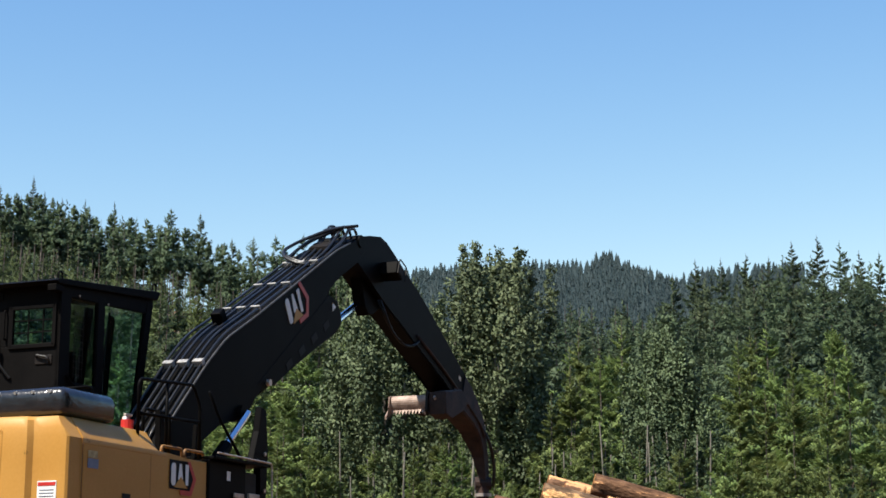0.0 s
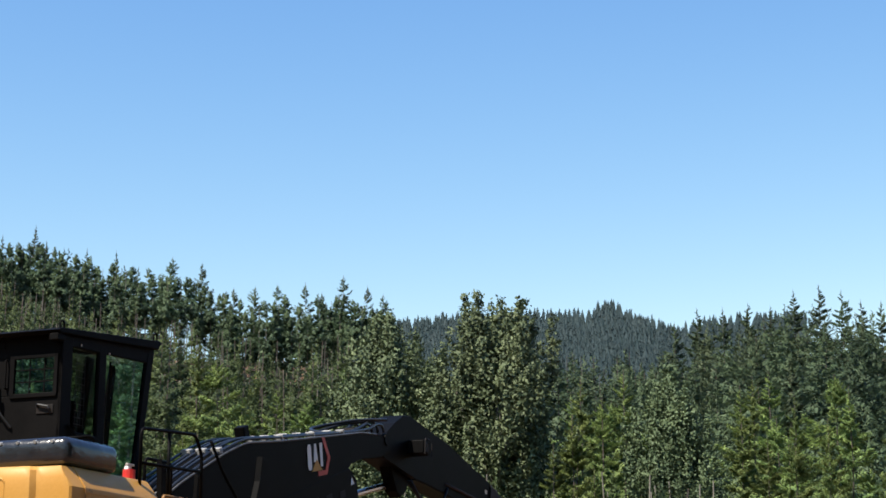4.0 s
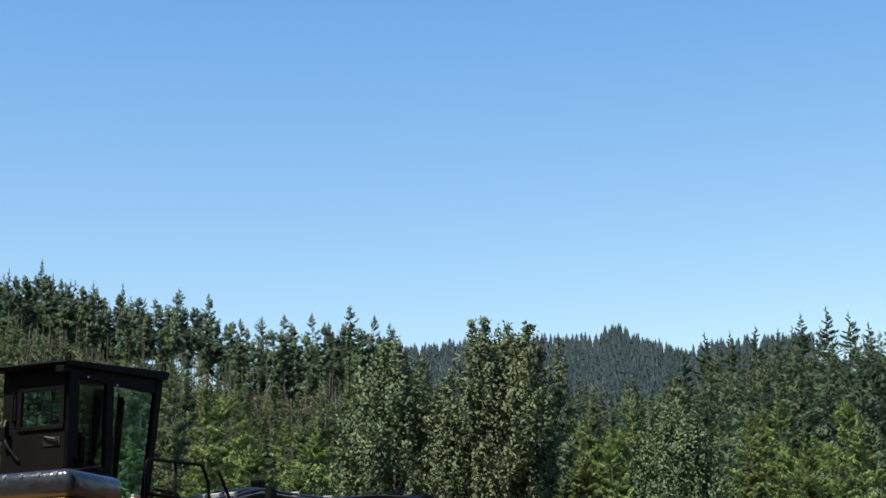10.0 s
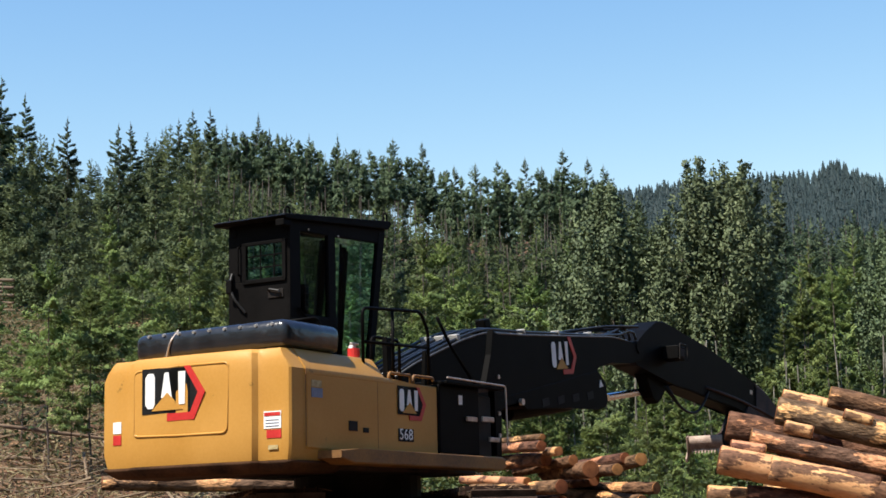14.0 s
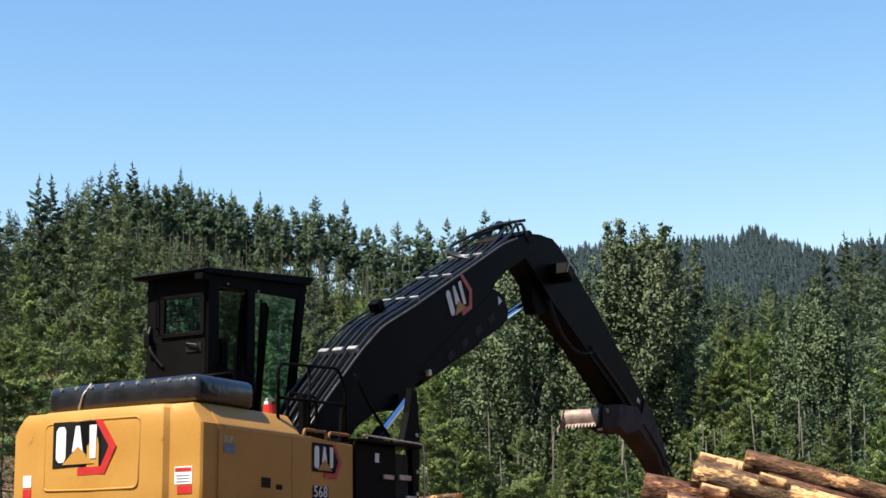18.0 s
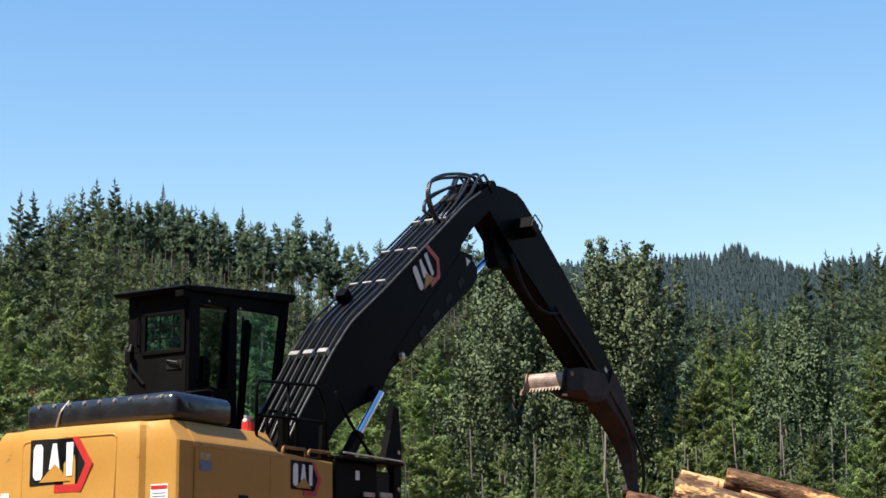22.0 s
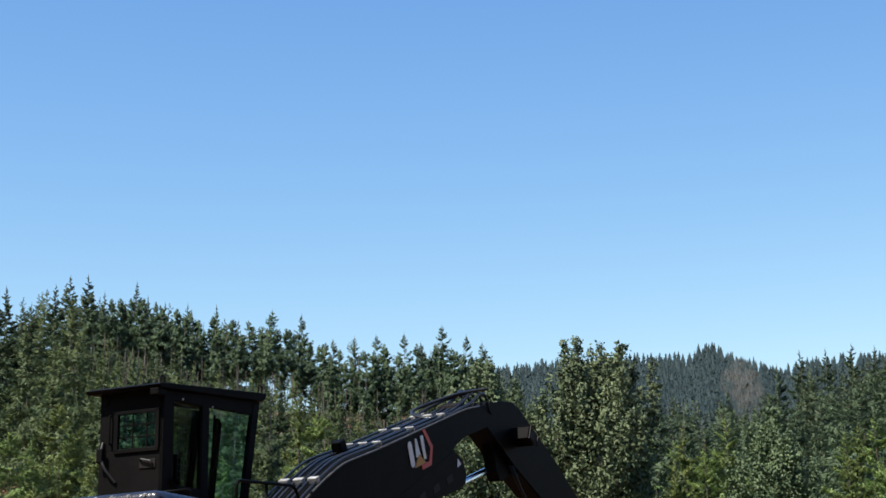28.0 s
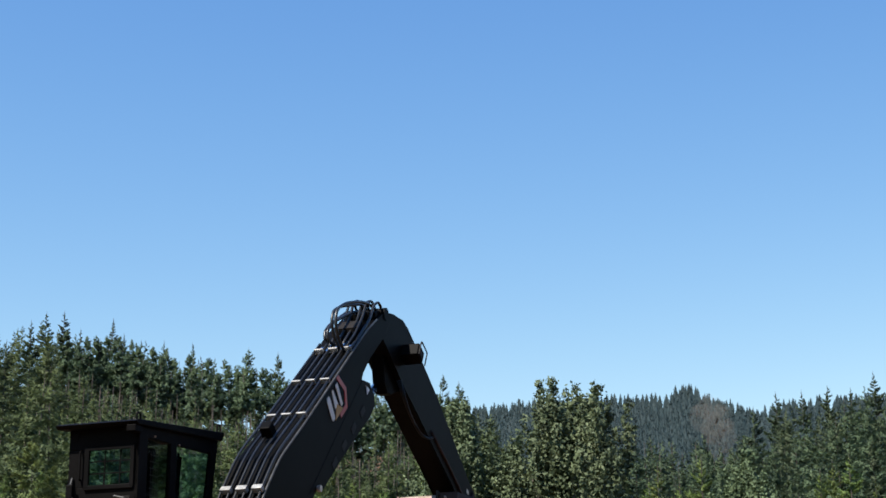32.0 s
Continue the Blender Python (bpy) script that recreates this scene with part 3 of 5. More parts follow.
def build_cab():
    # shell of plates so that one sees through the windows
    X0, Y0, Y1 = -0.86, 0.46, 1.50
    body = part("cab_body", bbox(X0, 1.12, Y0 + 0.02, Y1, 2.3, 3.02, 0.03), CAB_BLACK, loader, "black steel operator cab")
    # rear wall with a window opening
    def panel(y0, y1, z0, z1):
        return bbox(X0, X0 + 0.05, y0, y1, z0, z1, 0.008)
    for nm, q in (("rear_panel", (0.46, 1.50, 3.02, 4.02)), ("rear_panel", (0.46, 1.50, 4.52, 4.80)), ("rear_panel", (1.20, 1.50, 4.02, 4.52)), ("rear_panel", (0.46, 0.56, 4.02, 4.52))):
        part(nm, panel(*q), CAB_BLACK, body)
    # door frame ribs, window frame and bars at the rear
    for y0, y1, z0, z1 in ((0.52, 1.24, 4.50, 4.55), (0.52, 1.24, 3.98, 4.04), (1.18, 1.25, 4.0, 4.55), (0.51, 0.57, 4.0, 4.55)):
        part("window_frame", bbox(X0 - 0.03, X0 - 0.002, y0, y1, z0, z1, 0.008), CAB_BLACK, body)
    for y in (0.74, 0.97):
        part("window_bar", bbox(X0 + 0.02, X0 + 0.035, y - 0.008, y + 0.008, 4.04, 4.50), CAB_BLACK, body)
    for z in (4.2, 4.36):
        part("window_bar", bbox(X0 + 0.021, X0 + 0.034, 0.56, 1.2, z - 0.008, z + 0.008), CAB_BLACK, body)
    part("rear_window", bbox(X0 + 0.045, X0 + 0.05, 0.56, 1.2, 4.02, 4.52), GLASS, body, "tinted rear window")
    part("door_handle", tube(bend([(X0 - 0.01, 0.80, 3.86), (X0 - 0.05, 0.78, 3.88), (X0 - 0.05, 0.60, 3.84), (X0 - 0.01, 0.60, 3.78)], 0.03), 0.016, 6), HOSE, body, "dark door handle")
    part("handle_plate", bbox(X0 - 0.015, X0 - 0.002, 0.56, 0.82, 3.76, 3.88, 0.006), BLACK_DUSTY, body)
    part("work_lamp_arm", tube(bend([(X0 - 0.02, 1.42, 4.15), (X0 - 0.08, 1.42, 4.0), (X0 - 0.1, 1.34, 3.8), (X0 - 0.02, 1.2, 3.6)], 0.08), 0.02, 8), RUBBER, body, "black rubber hose")
    part("mirror", bbox(X0 - 0.12, X0 - 0.06, 1.36, 1.46, 3.86, 4.06, 0.02), CAB_BLACK, body, "small black mirror")
    part("grab_rail", tube(bend([(X0 - 0.01, 1.30, 4.5), (X0 - 0.05, 1.30, 4.5), (X0 - 0.05, 1.30, 4.12), (X0 - 0.01, 1.30, 4.12)], 0.03), 0.014, 6), CAB_BLACK, body)
    for z in (3.2, 4.65):
        part("rear_hinge", bbox(X0 - 0.02, X0 - 0.002, 1.36, 1.44, z, z + 0.10, 0.006), CAB_BLACK, body)
    # right wall: posts and rails around a grilled window and the big tinted window
    posts = [(-0.86, -0.62), (0.02, 0.20)]
    for x0, x1 in posts:
        part("cab_post", bbox(x0, x1, 0.455, 0.52, 3.0, 4.80, 0.012), CAB_BLACK, body)
    part("cab_rail", plate([(-0.86, 4.66), (1.40, 4.76), (1.45, 4.985), (-0.86, 4.80)], 0.457, 0.518, 0.012), CAB_BLACK, body)
    part("cab_rail", bbox(-0.86, 0.2, 0.457, 0.518, 3.0, 3.56, 0.012), CAB_BLACK, body)
    part("cab_rail", bbox(0.2, 1.10, 0.457, 0.518, 2.9, 3.02, 0.012), CAB_BLACK, body)
    fp = [(0.96, 3.0), (1.10, 3.0), (1.43, 4.92), (1.27, 4.92)]
    for y in (0.45, 1.44):
        part("front_post", plate(fp, y, y + 0.07, 0.01), CAB_BLACK, body)
    part("grilled_window", bbox(-0.62, 0.02, 0.49, 0.494, 3.56, 4.66), DARK_GLASS, body, "dark side window")
    for i in range(10):
        z = 3.66 + i * 0.09
        part("grille_bar", bbox(-0.52, -0.28, 0.474, 0.480, z, z + 0.008), BLACK_DUSTY, body)
    for i in range(4):
        x = -0.50 + i * 0.065
        part("grille_bar", bbox(x, x + 0.007, 0.468, 0.473, 3.62, 4.52), BLACK_DUSTY, body)
    part("side_window", plate([(0.20, 3.02), (1.0, 3.02), (1.30, 4.755), (0.20, 4.70)], 0.486, 0.492), GLASS, body, "large tinted side window")
    part("front_window", solid_panel((1.06, 3.02), (1.38, 4.80)), GLASS, body, "leaning tinted windscreen")
    part("left_window", plate([(0.20, 3.02), (1.0, 3.02), (1.29, 4.66), (-0.60, 4.66), (-0.60, 3.7), (0.20, 3.7)], 1.46, 1.466), GLASS, body, "tinted left window")
    part("left_wall", bbox(-0.84, 0.2, 1.45, 1.50, 3.0, 3.7, 0.01), CAB_BLACK, body)
    part("left_wall", bbox(-0.84, -0.6, 1.45, 1.50, 3.7, 4.8, 0.01), CAB_BLACK, body)
    # dark slanted bars behind the big window
    for k, x in enumerate((0.42, 0.66, 0.86, 0.98)):
        part("slanted_bar", tube([(x, 0.60 + 0.15 * k, 3.05), (x + 0.10 + 0.05 * k, 0.60 + 0.15 * k, 4.66)], (0.018, 0.045, 0.045, 0.03)[k], 6), CAB_BLACK, body)
    # roof with overhang
    roof = bmesh.new()
    plate([(-1.00, 4.79), (1.46, 4.98), (1.53, 5.06), (1.51, 5.11), (-0.98, 4.865), (-1.06, 4.83)], 0.40, 1.62, 0.012, bm=roof)
    r = part("cab_roof", roof, CAB_BLACK, loader, "flat black cab roof with rear overhang")
    for x, y, s in ((-0.9, 0.46, 0.10), (1.42, 0.44, 0.12)):
        z = 4.86 + (x + 1) * 0.095
        part("lifting_eye", tube(bend([(x - 0.05, y, z), (x - 0.04, y, z + s), (x + 0.04, y, z + s), (x + 0.05, y, z)], 0.04), 0.014, 6), CAB_BLACK, r)
    part("roof_lip", bbox(-1.04, -0.86, 0.42, 0.56, 4.70, 4.79, 0.01), CAB_BLACK, r)
    for x in (-0.45, 0.25):
        part("bolt", tube([(x, 0.452, 4.72), (x, 0.44, 4.72)], 0.015, 7), STEEL, r)
    # seat and console inside
    part("seat", bbox(-0.1, 0.4, 0.75, 1.2, 3.0, 3.4, 0.06, 3), RUBBER, body)
    part("seat_back", bbox(-0.16, 0.0, 0.75, 1.2, 3.35, 4.05, 0.05, 3), RUBBER, body)
    part("cab_wire", tube(bend([(-0.7, 0.44, 3.62), (-0.55, 0.42, 3.5), (-0.2, 0.42, 3.44), (0.0, 0.43, 3.3)], 0.08), 0.02, 6), CAB_BLACK, body)


def solid_panel(a, b):
    bm = bmesh.new()
    v = [bm.verts.new(p) for p in ((a[0], 0.52, a[1]), (a[0], 1.44, a[1]), (b[0], 1.44, b[1]), (b[0], 0.52, b[1]),
                                   (a[0] - 0.006, 0.52, a[1]), (a[0] - 0.006, 1.44, a[1]), (b[0] - 0.006, 1.44, b[1]), (b[0] - 0.006, 0.52, b[1]))]
    for f in ((0, 1, 2, 3), (7, 6, 5, 4), (0, 4, 5, 1), (1, 5, 6, 2), (2, 6, 7, 3), (3, 7, 4, 0)):
        bm.faces.new([v[i] for i in f])
    return bm


loops = []


def build_boom():
    top = [(-0.28, 0.10), (-0.12, 0.32), (0.70, 0.50), (2.0, 0.66), (2.68, 0.69), (3.7, 0.53), (5.4, 0.31), (6.81, 0.13), (7.35, 0.0), (7.62, -0.06), (7.80, -0.13)]
    low = [(7.90, -0.22), (7.86, -0.38), (7.4, -0.38), (6.9, -0.31), (6.66, -0.27), (6.18, -0.25), (6.05, -0.34), (5.2, -0.38), (3.5, -0.44), (3.0, -0.42), (2.66, -0.52), (2.4, -0.48), (1.8, -0.20), (1.28, -0.14), (0.3, -0.30), (-0.1, -0.30), (-0.28, -0.12)]
    boom = part("boom", plate(top + low, -0.35, 0.35, 0.02), BLACK, loader, "massive black steel boom")
    near = [(3.1, -0.30), (6.08, -0.32), (6.32, -0.55), (6.32, -0.84), (6.22, -0.94), (5.96, -0.95), (5.09, -0.79), (4.24, -0.66), (3.61, -0.59), (3.45, -0.44)]
    far = [(3.1, -0.30), (5.5, -0.34), (5.6, -0.84), (5.4, -0.84), (4.24, -0.66), (3.61, -0.59), (3.45, -0.44)]
    part("cylinder_guard", plate(near, -0.356, -0.31, 0.01), BLACK, boom, "black steel guard plate")
    part("cylinder_guard", plate(far, 0.31, 0.356, 0.01), BLACK, boom, "black steel guard plate")
    part("guard_floor", plate([(3.6, -0.52), (3.6, -0.57), (4.24, -0.64), (5.09, -0.77), (5.5, -0.85), (5.5, -0.80), (5.09, -0.72), (4.24, -0.59)], -0.309, 0.309), RUST, boom, "rust-brown guard floor")
    for i in range(4):
        u = 4.1 + i * 0.5
        part("guard_slot", bbox(u, u + 0.22, -0.362, -0.357, -0.62 - i * 0.04, -0.50 - i * 0.04, 0.0), INK, boom)
    part("pin_boss", tube([(2.45, -0.42, -0.40), (2.45, 0.42, -0.40)], 0.12, 14), BLACK, boom)
    part("pin_boss", tube([(STICK_PIN[0], -0.37, STICK_PIN[1] - 0.06), (STICK_PIN[0], 0.37, STICK_PIN[1] - 0.06)], 0.11, 16), BLACK, boom)
    part("pin_cap", tube([(3.42, -0.41, -0.44), (3.42, -0.355, -0.44)], 0.05, 12), STEEL, boom, "bare steel pin cap")
    part("warning_decal", plate([(6.06, -0.60), (6.2, -0.60), (6.13, -0.48)], -0.366, -0.358), WHITE, boom, "pale triangular warning decal")
    # hydraulic lines along the top
    for k in range(6):
        y = -0.30 + k * 0.12
        h = 0.06 + 0.015 * (k % 2)
        line = [(0.25, y, 0.36 + h), (0.72, y, 0.48 + h), (2.03, y, 0.66 + h), (2.71, y, 0.70 + h), (3.72, y, 0.535 + h), (5.5, y, 0.285 + h), (6.35, y, 0.17 + h)]
        part("hydraulic_line", tube(bend(line, 0.3), 0.020, 7), HOSE, boom, smooth=True)
    for u, v in ((1.95, 0.65), (3.9, 0.50), (5.0, 0.35), (6.1, 0.20)):
        for y in (-0.27, -0.03, 0.21):
            part("line_clamp", bbox(u - (0.045 if u < 2 else 0.018), u + (0.045 if u < 2 else 0.018), y - 0.06, y + 0.10, v + 0.02, v + 0.115, 0.012), CLAMP, boom, "pale clamp")
    # added tube whose pale colour paints a highlight along the top edge
    rail = [(0.1, -0.345, 0.38), (0.70, -0.345, 0.51), (2.0, -0.345, 0.67), (2.68, -0.345, 0.70), (3.7, -0.345, 0.54), (5.4, -0.345, 0.32), (6.81, -0.345, 0.14), (7.35, -0.345, 0.01)]
    part("lit_edge", tube(bend(rail, 0.2), 0.016, 6), EDGE_GLINT, boom, "grey bar painted as the sunlit edge of the boom", smooth=True)
    part("valve_block", bbox(3.2, 3.38, -0.05, 0.12, 0.66, 0.86, 0.02), BLACK, boom)
    # hose loops at the boom end, slack when the boom is down
    for k in range(4):
        y = -0.22 + k * 0.13
        rise = (0.62, 0.52, 0.20, 0.08)[k]
        if k < 2:
            hose = [(6.05 + 0.12 * k, y, 0.25), (6.02 + 0.14 * k, y + 0.02, 0.26 + 0.4 * rise), (6.14 + 0.14 * k, y + 0.04, 0.24 + 0.85 * rise), (6.36 + 0.12 * k, y + 0.05, 0.24 + rise), (6.74 + 0.05 * k, y + 0.04, 0.22 + 0.84 * rise), (7.2, y, 0.16 + 0.5 * rise), (7.5, y, 0.24), (7.66, y, 0.04)]
        else:
            hose = [(6.05 + 0.12 * k, y, 0.25), (5.84 + 0.18 * k, y + 0.03, 0.28 + 0.55 * rise), (5.96 + 0.18 * k, y + 0.05, 0.30 + rise), (6.44 + 0.08 * k, y + 0.04, 0.30 + 0.9 * rise), (6.94 + 0.03 * k, y, 0.26 + 0.4 * rise), (7.4, y, 0.16), (7.62, y, 0.04)]
        loops.append((y, part("hose", tube(bend(hose, 0.3, 5), 0.026, 7), HOSE, boom, smooth=True)))
    for k in range(5):
        y = -0.31 + 0.11 * k
        hose = [(6.2, y, 0.22 + 0.02 * (k % 2)), (6.7, y, 0.19), (7.15, y, 0.14 + 0.06 * (k % 2)), (7.58, y + 0.04, 0.16 + (0.0, 0.07, 0.02, 0.10, 0.04)[k]), (7.76, y + 0.02, 0.10 + (0.0, 0.03, 0.01, 0.06, 0.02)[k]), (7.74, y, -0.02)]
        part("hose", tube(bend(hose, 0.15, 4), 0.024, 7), HOSE, boom, smooth=True)
    for k in range(5):
        part("fitting", tube([(6.0 + 0.06 * (k % 2), -0.27 + k * 0.12, 0.25), (6.22 + 0.06 * (k % 2), -0.27 + k * 0.12, 0.23)], 0.036, 7), CHROME, boom, "bright hose fitting")
    part("end_block", plate([(6.75, 0.12), (7.1, 0.06), (7.05, 0.2), (6.8, 0.23)], -0.20, 0.15, 0.02), BLACK_DUSTY, boom, "grey manifold block")
    # emblem on the right face
    e = part("emblem", bbox(0.1, 0.4, -0.003, -0.001, 0.05, 0.4), INK, boom)
    e.matrix_basis = pose(4.54, -0.353, -0.09, 0, 6, 0)
    w = 0.95
    for bar in (((0.40, -0.10), (0.74, -0.10), (0.68, -0.02), (0.40, -0.02)), ((0.74, -0.10), (0.90, 0.18), (0.80, 0.18), (0.68, -0.02)), ((0.90, 0.18), (0.72, 0.52), (0.62, 0.52), (0.80, 0.18))):
        part("hexagon_edge", plate([(x * w, z * w) for x, z in bar], -0.007, -0.001), RED, e, "red hexagon edge")
    for sh in (((0.04, 0.07), (0.08, 0.02), (0.16, 0.02), (0.19, 0.07), (0.19, 0.39), (0.16, 0.44), (0.08, 0.44), (0.04, 0.39)), ((0.29, 0.14), (0.345, 0.44), (0.405, 0.44), (0.46, 0.14)), ((0.56, 0.44), (0.67, 0.44), (0.66, 0.05), (0.57, 0.05))):
        part("pale_mark", plate([(x * w * 0.9, z * w) for x, z in sh], -0.011, -0.003), WHITE, e, "white mark")
    part("wedge", plate([(x * w, z * w) for x, z in ((0.16, -0.01), (0.56, -0.01), (0.36, 0.18))], -0.012, -0.004), YELLOW, e, "yellow wedge")
    return boom


def build_stick():
    outer = [(-0.24, -0.22), (-0.14, -0.10), (0.02, 0.03), (0.45, 0.33), (0.86, 0.56), (1.12, 0.60), (1.5, 0.57), (2.0, 0.53), (2.9, 0.47), (3.6, 0.38), (4.4, 0.26), (5.2, 0.15), (5.7, 0.07)]
    inner = [(5.7, -0.54), (5.5, -0.54), (4.28, -0.47), (3.18, -0.47), (2.13, -0.45), (1.5, -0.46), (0.9, -0.42), (0.1, -0.36), (-0.18, -0.30)]
    stick = part("stick", plate(outer + inner, -0.30, 0.14, 0.02), BLACK, loader, "tapered black steel stick")
    part("wear_plate", plate([(1.5, -0.48), (2.13, -0.47), (3.18, -0.49), (4.28, -0.49), (5.5, -0.56), (5.5, -0.52), (4.28, -0.45), (3.18, -0.45), (2.13, -0.43), (1.5, -0.44)], -0.28, 0.12), BLACK, stick, "black wear plate")
    b = part("lamp_bracket", bbox(1.02, 1.30, -0.62, -0.302, -0.10, 0.14, 0.015), BLACK, stick, "black lamp bracket")
    part("lamp_face", bbox(1.06, 1.26, -0.635, -0.625, -0.06, 0.10, 0.01), BLACK_DUSTY, b)
    part("bracket_bar", tube(bend([(1.0, -0.66, -0.12), (1.0, -0.66, 0.16), (1.32, -0.66, 0.16), (1.32, -0.66, -0.12)], 0.04), 0.012, 6), BLACK_DUSTY, b)
    part("rod_lug", plate([(0.55, -0.32), (1.6, -0.40), (1.28, -0.76), (1.10, -0.86), (0.92, -0.78)], -0.18, 0.04, 0.02), BLACK, stick)
    for k in range(2):
        hose = [(1.15, -0.34 + 0.05 * k, -0.55), (1.6, -0.42, -0.92), (2.2, -0.42, -0.90), (2.7, -0.36, -0.62), (3.0, -0.31, -0.36)]
        part("hose", tube(bend(hose, 0.35, 5), 0.024, 7), RUBBER, stick, smooth=True)
    part("stick_hose", tube(bend([(2.9, -0.31, -0.30), (4.2, -0.315, -0.30), (5.6, -0.315, -0.36), (6.3, -0.318, -0.42), (6.6, -0.31, -0.55)], 0.3), 0.03, 7), RUST, stick, smooth=True)
    part("decal", bbox(5.0, 5.12, -0.305, -0.3015, -0.10, -0.02), STEEL, stick, "worn pale decal")
    # the lower end bends down into a narrowing horn
    bm = bmesh.new()
    rows = []
    for outer_edge, inner_edge, y0, y1 in (((5.30, 0.155), (5.24, -0.60), -0.312, 0.152), ((5.75, 0.075), (5.66, -0.585), -0.312, 0.152), ((6.12, -0.05), (6.02, -0.575), -0.31, 0.14), ((6.40, -0.165), (6.26, -0.60), -0.305, 0.12), ((6.58, -0.28), (6.48, -0.67), -0.30, 0.09),
                                           ((6.80, -0.50), (6.70, -0.80), -0.285, 0.03), ((6.98, -0.70), (6.82, -0.90), -0.27, 0.0), ((7.14, -0.90), (6.92, -1.02), -0.26, -0.03), ((7.25, -1.10), (7.05, -1.20), -0.25, -0.07), ((7.30, -1.30), (7.14, -1.36), -0.24, -0.09)):
        (u0, v0), (u1, v1) = outer_edge, inner_edge
        b = 0.03
        rows.append([bm.verts.new(p) for p in ((u0, y0 + b, v0), (u0 + (u1 - u0) * 0.06, y0, v0 + (v1 - v0) * 0.06), (u1 + (u0 - u1) * 0.06, y0, v1 + (v0 - v1) * 0.06), (u1, y0 + b, v1), (u1, y1 - b, v1), (u0, y1 - b, v0))])
    for p, q in zip(rows, rows[1:]):
        for i in range(6):
            bm.faces.new((p[i], q[i], q[(i + 1) % 6], p[(i + 1) % 6]))
    bm.faces.new(rows[0])
    bm.faces.new(rows[-1][::-1])
    bmesh.ops.recalc_face_normals(bm, faces=bm.faces)
    horn = part("stick_horn", bm, RUST, stick, "rust-brown bent lower end of the stick")
    part("horn_seam", tube([(5.28, -0.316, 0.12), (5.24, -0.316, -0.58)], 0.012, 6), BLACK_DUSTY, horn, "welded seam")
    for k in range(2):
        hose = [(6.5, -0.31, -0.42), (6.95, -0.33 - 0.03 * k, -0.62), (7.28 + 0.08 * k, -0.32, -0.92), (7.42 + 0.05 * k, -0.28, -1.25)]
        part("hose", tube(bend(hose, 0.2), 0.02, 6), HOSE, stick, smooth=True)
    def shift(ob):
        ob.matrix_basis = Matrix.Translation((-0.03, 0, 0.11))
        return ob
    # heel: a thin curved serrated plate carried on two webs
    web = [(4.9, -0.46), (5.45, -0.52), (5.05, -0.92), (4.45, -1.26), (3.95, -1.43), (3.90, -1.20), (4.45, -1.02)]
    for y in (-0.30, 0.06):
        shift(part("heel_web", plate(web, y - 0.03, y + 0.03, 0.01), RUST, stick, "rusty heel bracket"))
    shift(part("heel_floor", plate([(5.25, -0.54), (4.84, -0.93), (4.3, -1.31), (4.28, -1.27), (4.8, -0.88), (5.2, -0.50)], -0.27, 0.07), RUST, stick))
    curve = [(3.80 + 0.10 * q - 0.06 * math.sin(q * 3.1), -1.16 - 0.24 * q) for q in [i / 7 for i in range(8)]]
    heel = shift(part("heel_plate", plate(curve + [(x + 0.035, z - 0.006) for x, z in curve[::-1]], -0.28, 0.44, 0.0), HEEL, stick, "worn rusty-pink curved heel plate"))
    part("heel_side", plate([(3.83, -1.14), (3.93, -1.43), (3.74, -1.66), (3.71, -1.60), (3.81, -1.43), (3.74, -1.19)], 0.441, 0.475), HEEL, heel)
    block = shift(part("heel_block", plate([(3.78, -1.12), (3.84, -1.30), (3.93, -1.50), (4.22, -1.46), (4.66, -1.10), (4.9, -0.80), (4.5, -0.72)], -0.64, -0.30, 0.02), RUST, stick, "dark rusty heel bracket"))
    part("heel_strap", plate([(3.74, -1.10), (3.82, -1.46), (3.92, -1.52), (3.86, -1.28), (3.82, -1.10)], -0.30, -0.25, 0.008), BLACK_DUSTY, block, "dark strap")
    part("strap_bolt", tube([(3.80, -0.44, -1.26), (3.74, -0.44, -1.24)], 0.025, 7), STEEL, block)
    bm = bmesh.new()
    x, z = curve[-1]
    for i in range(11):
        w = 0.0654
        y = -0.28 + i * w
        vs = [bm.verts.new(p) for p in ((x, y, z), (x, y + w, z), (x - 0.01, y + w / 2, z - 0.10), (x + 0.035, y, z), (x + 0.035, y + w, z))]
        for f in ((0, 1, 2), (4, 3, 2), (0, 2, 3), (1, 4, 2)):
            bm.faces.new([vs[q] for q in f])
    part("heel_teeth", bm, HEEL, heel)
    return stick


def build_grapple():
    g = part("grapple", tube([(0, -0.16, 0), (0, 0.16, 0)], 0.13, 12), RUST, loader, "rusty steel log grapple")
    part("swivel", tube([(0, 0, 0), (0, 0, -0.55)], 0.12, 14), RUST, g)
    part("rotator", tube([(0, 0, -0.50), (0, 0, -0.85)], 0.18, 16), BLACK_DUSTY, g, "black rotator housing")
    for z in (-0.2, -0.36):
        part("flange", tube([(0, 0, z), (0, 0, z - 0.06)], 0.17, 14), STEEL, g)
    for s in (-1, 1):
        tong = [(s * 0.12, -0.80), (s * 0.42, -0.95), (s * 0.80, -1.45), (s * 0.78, -1.95), (s * 0.42, -2.25), (s * 0.40, -2.12), (s * 0.62, -1.88), (s * 0.62, -1.5), (s * 0.30, -1.15), (s * 0.08, -1.05)]
        part("tong", plate(tong, -0.22, 0.22, 0.015), RUST, g, "curved grapple tong")
    return g


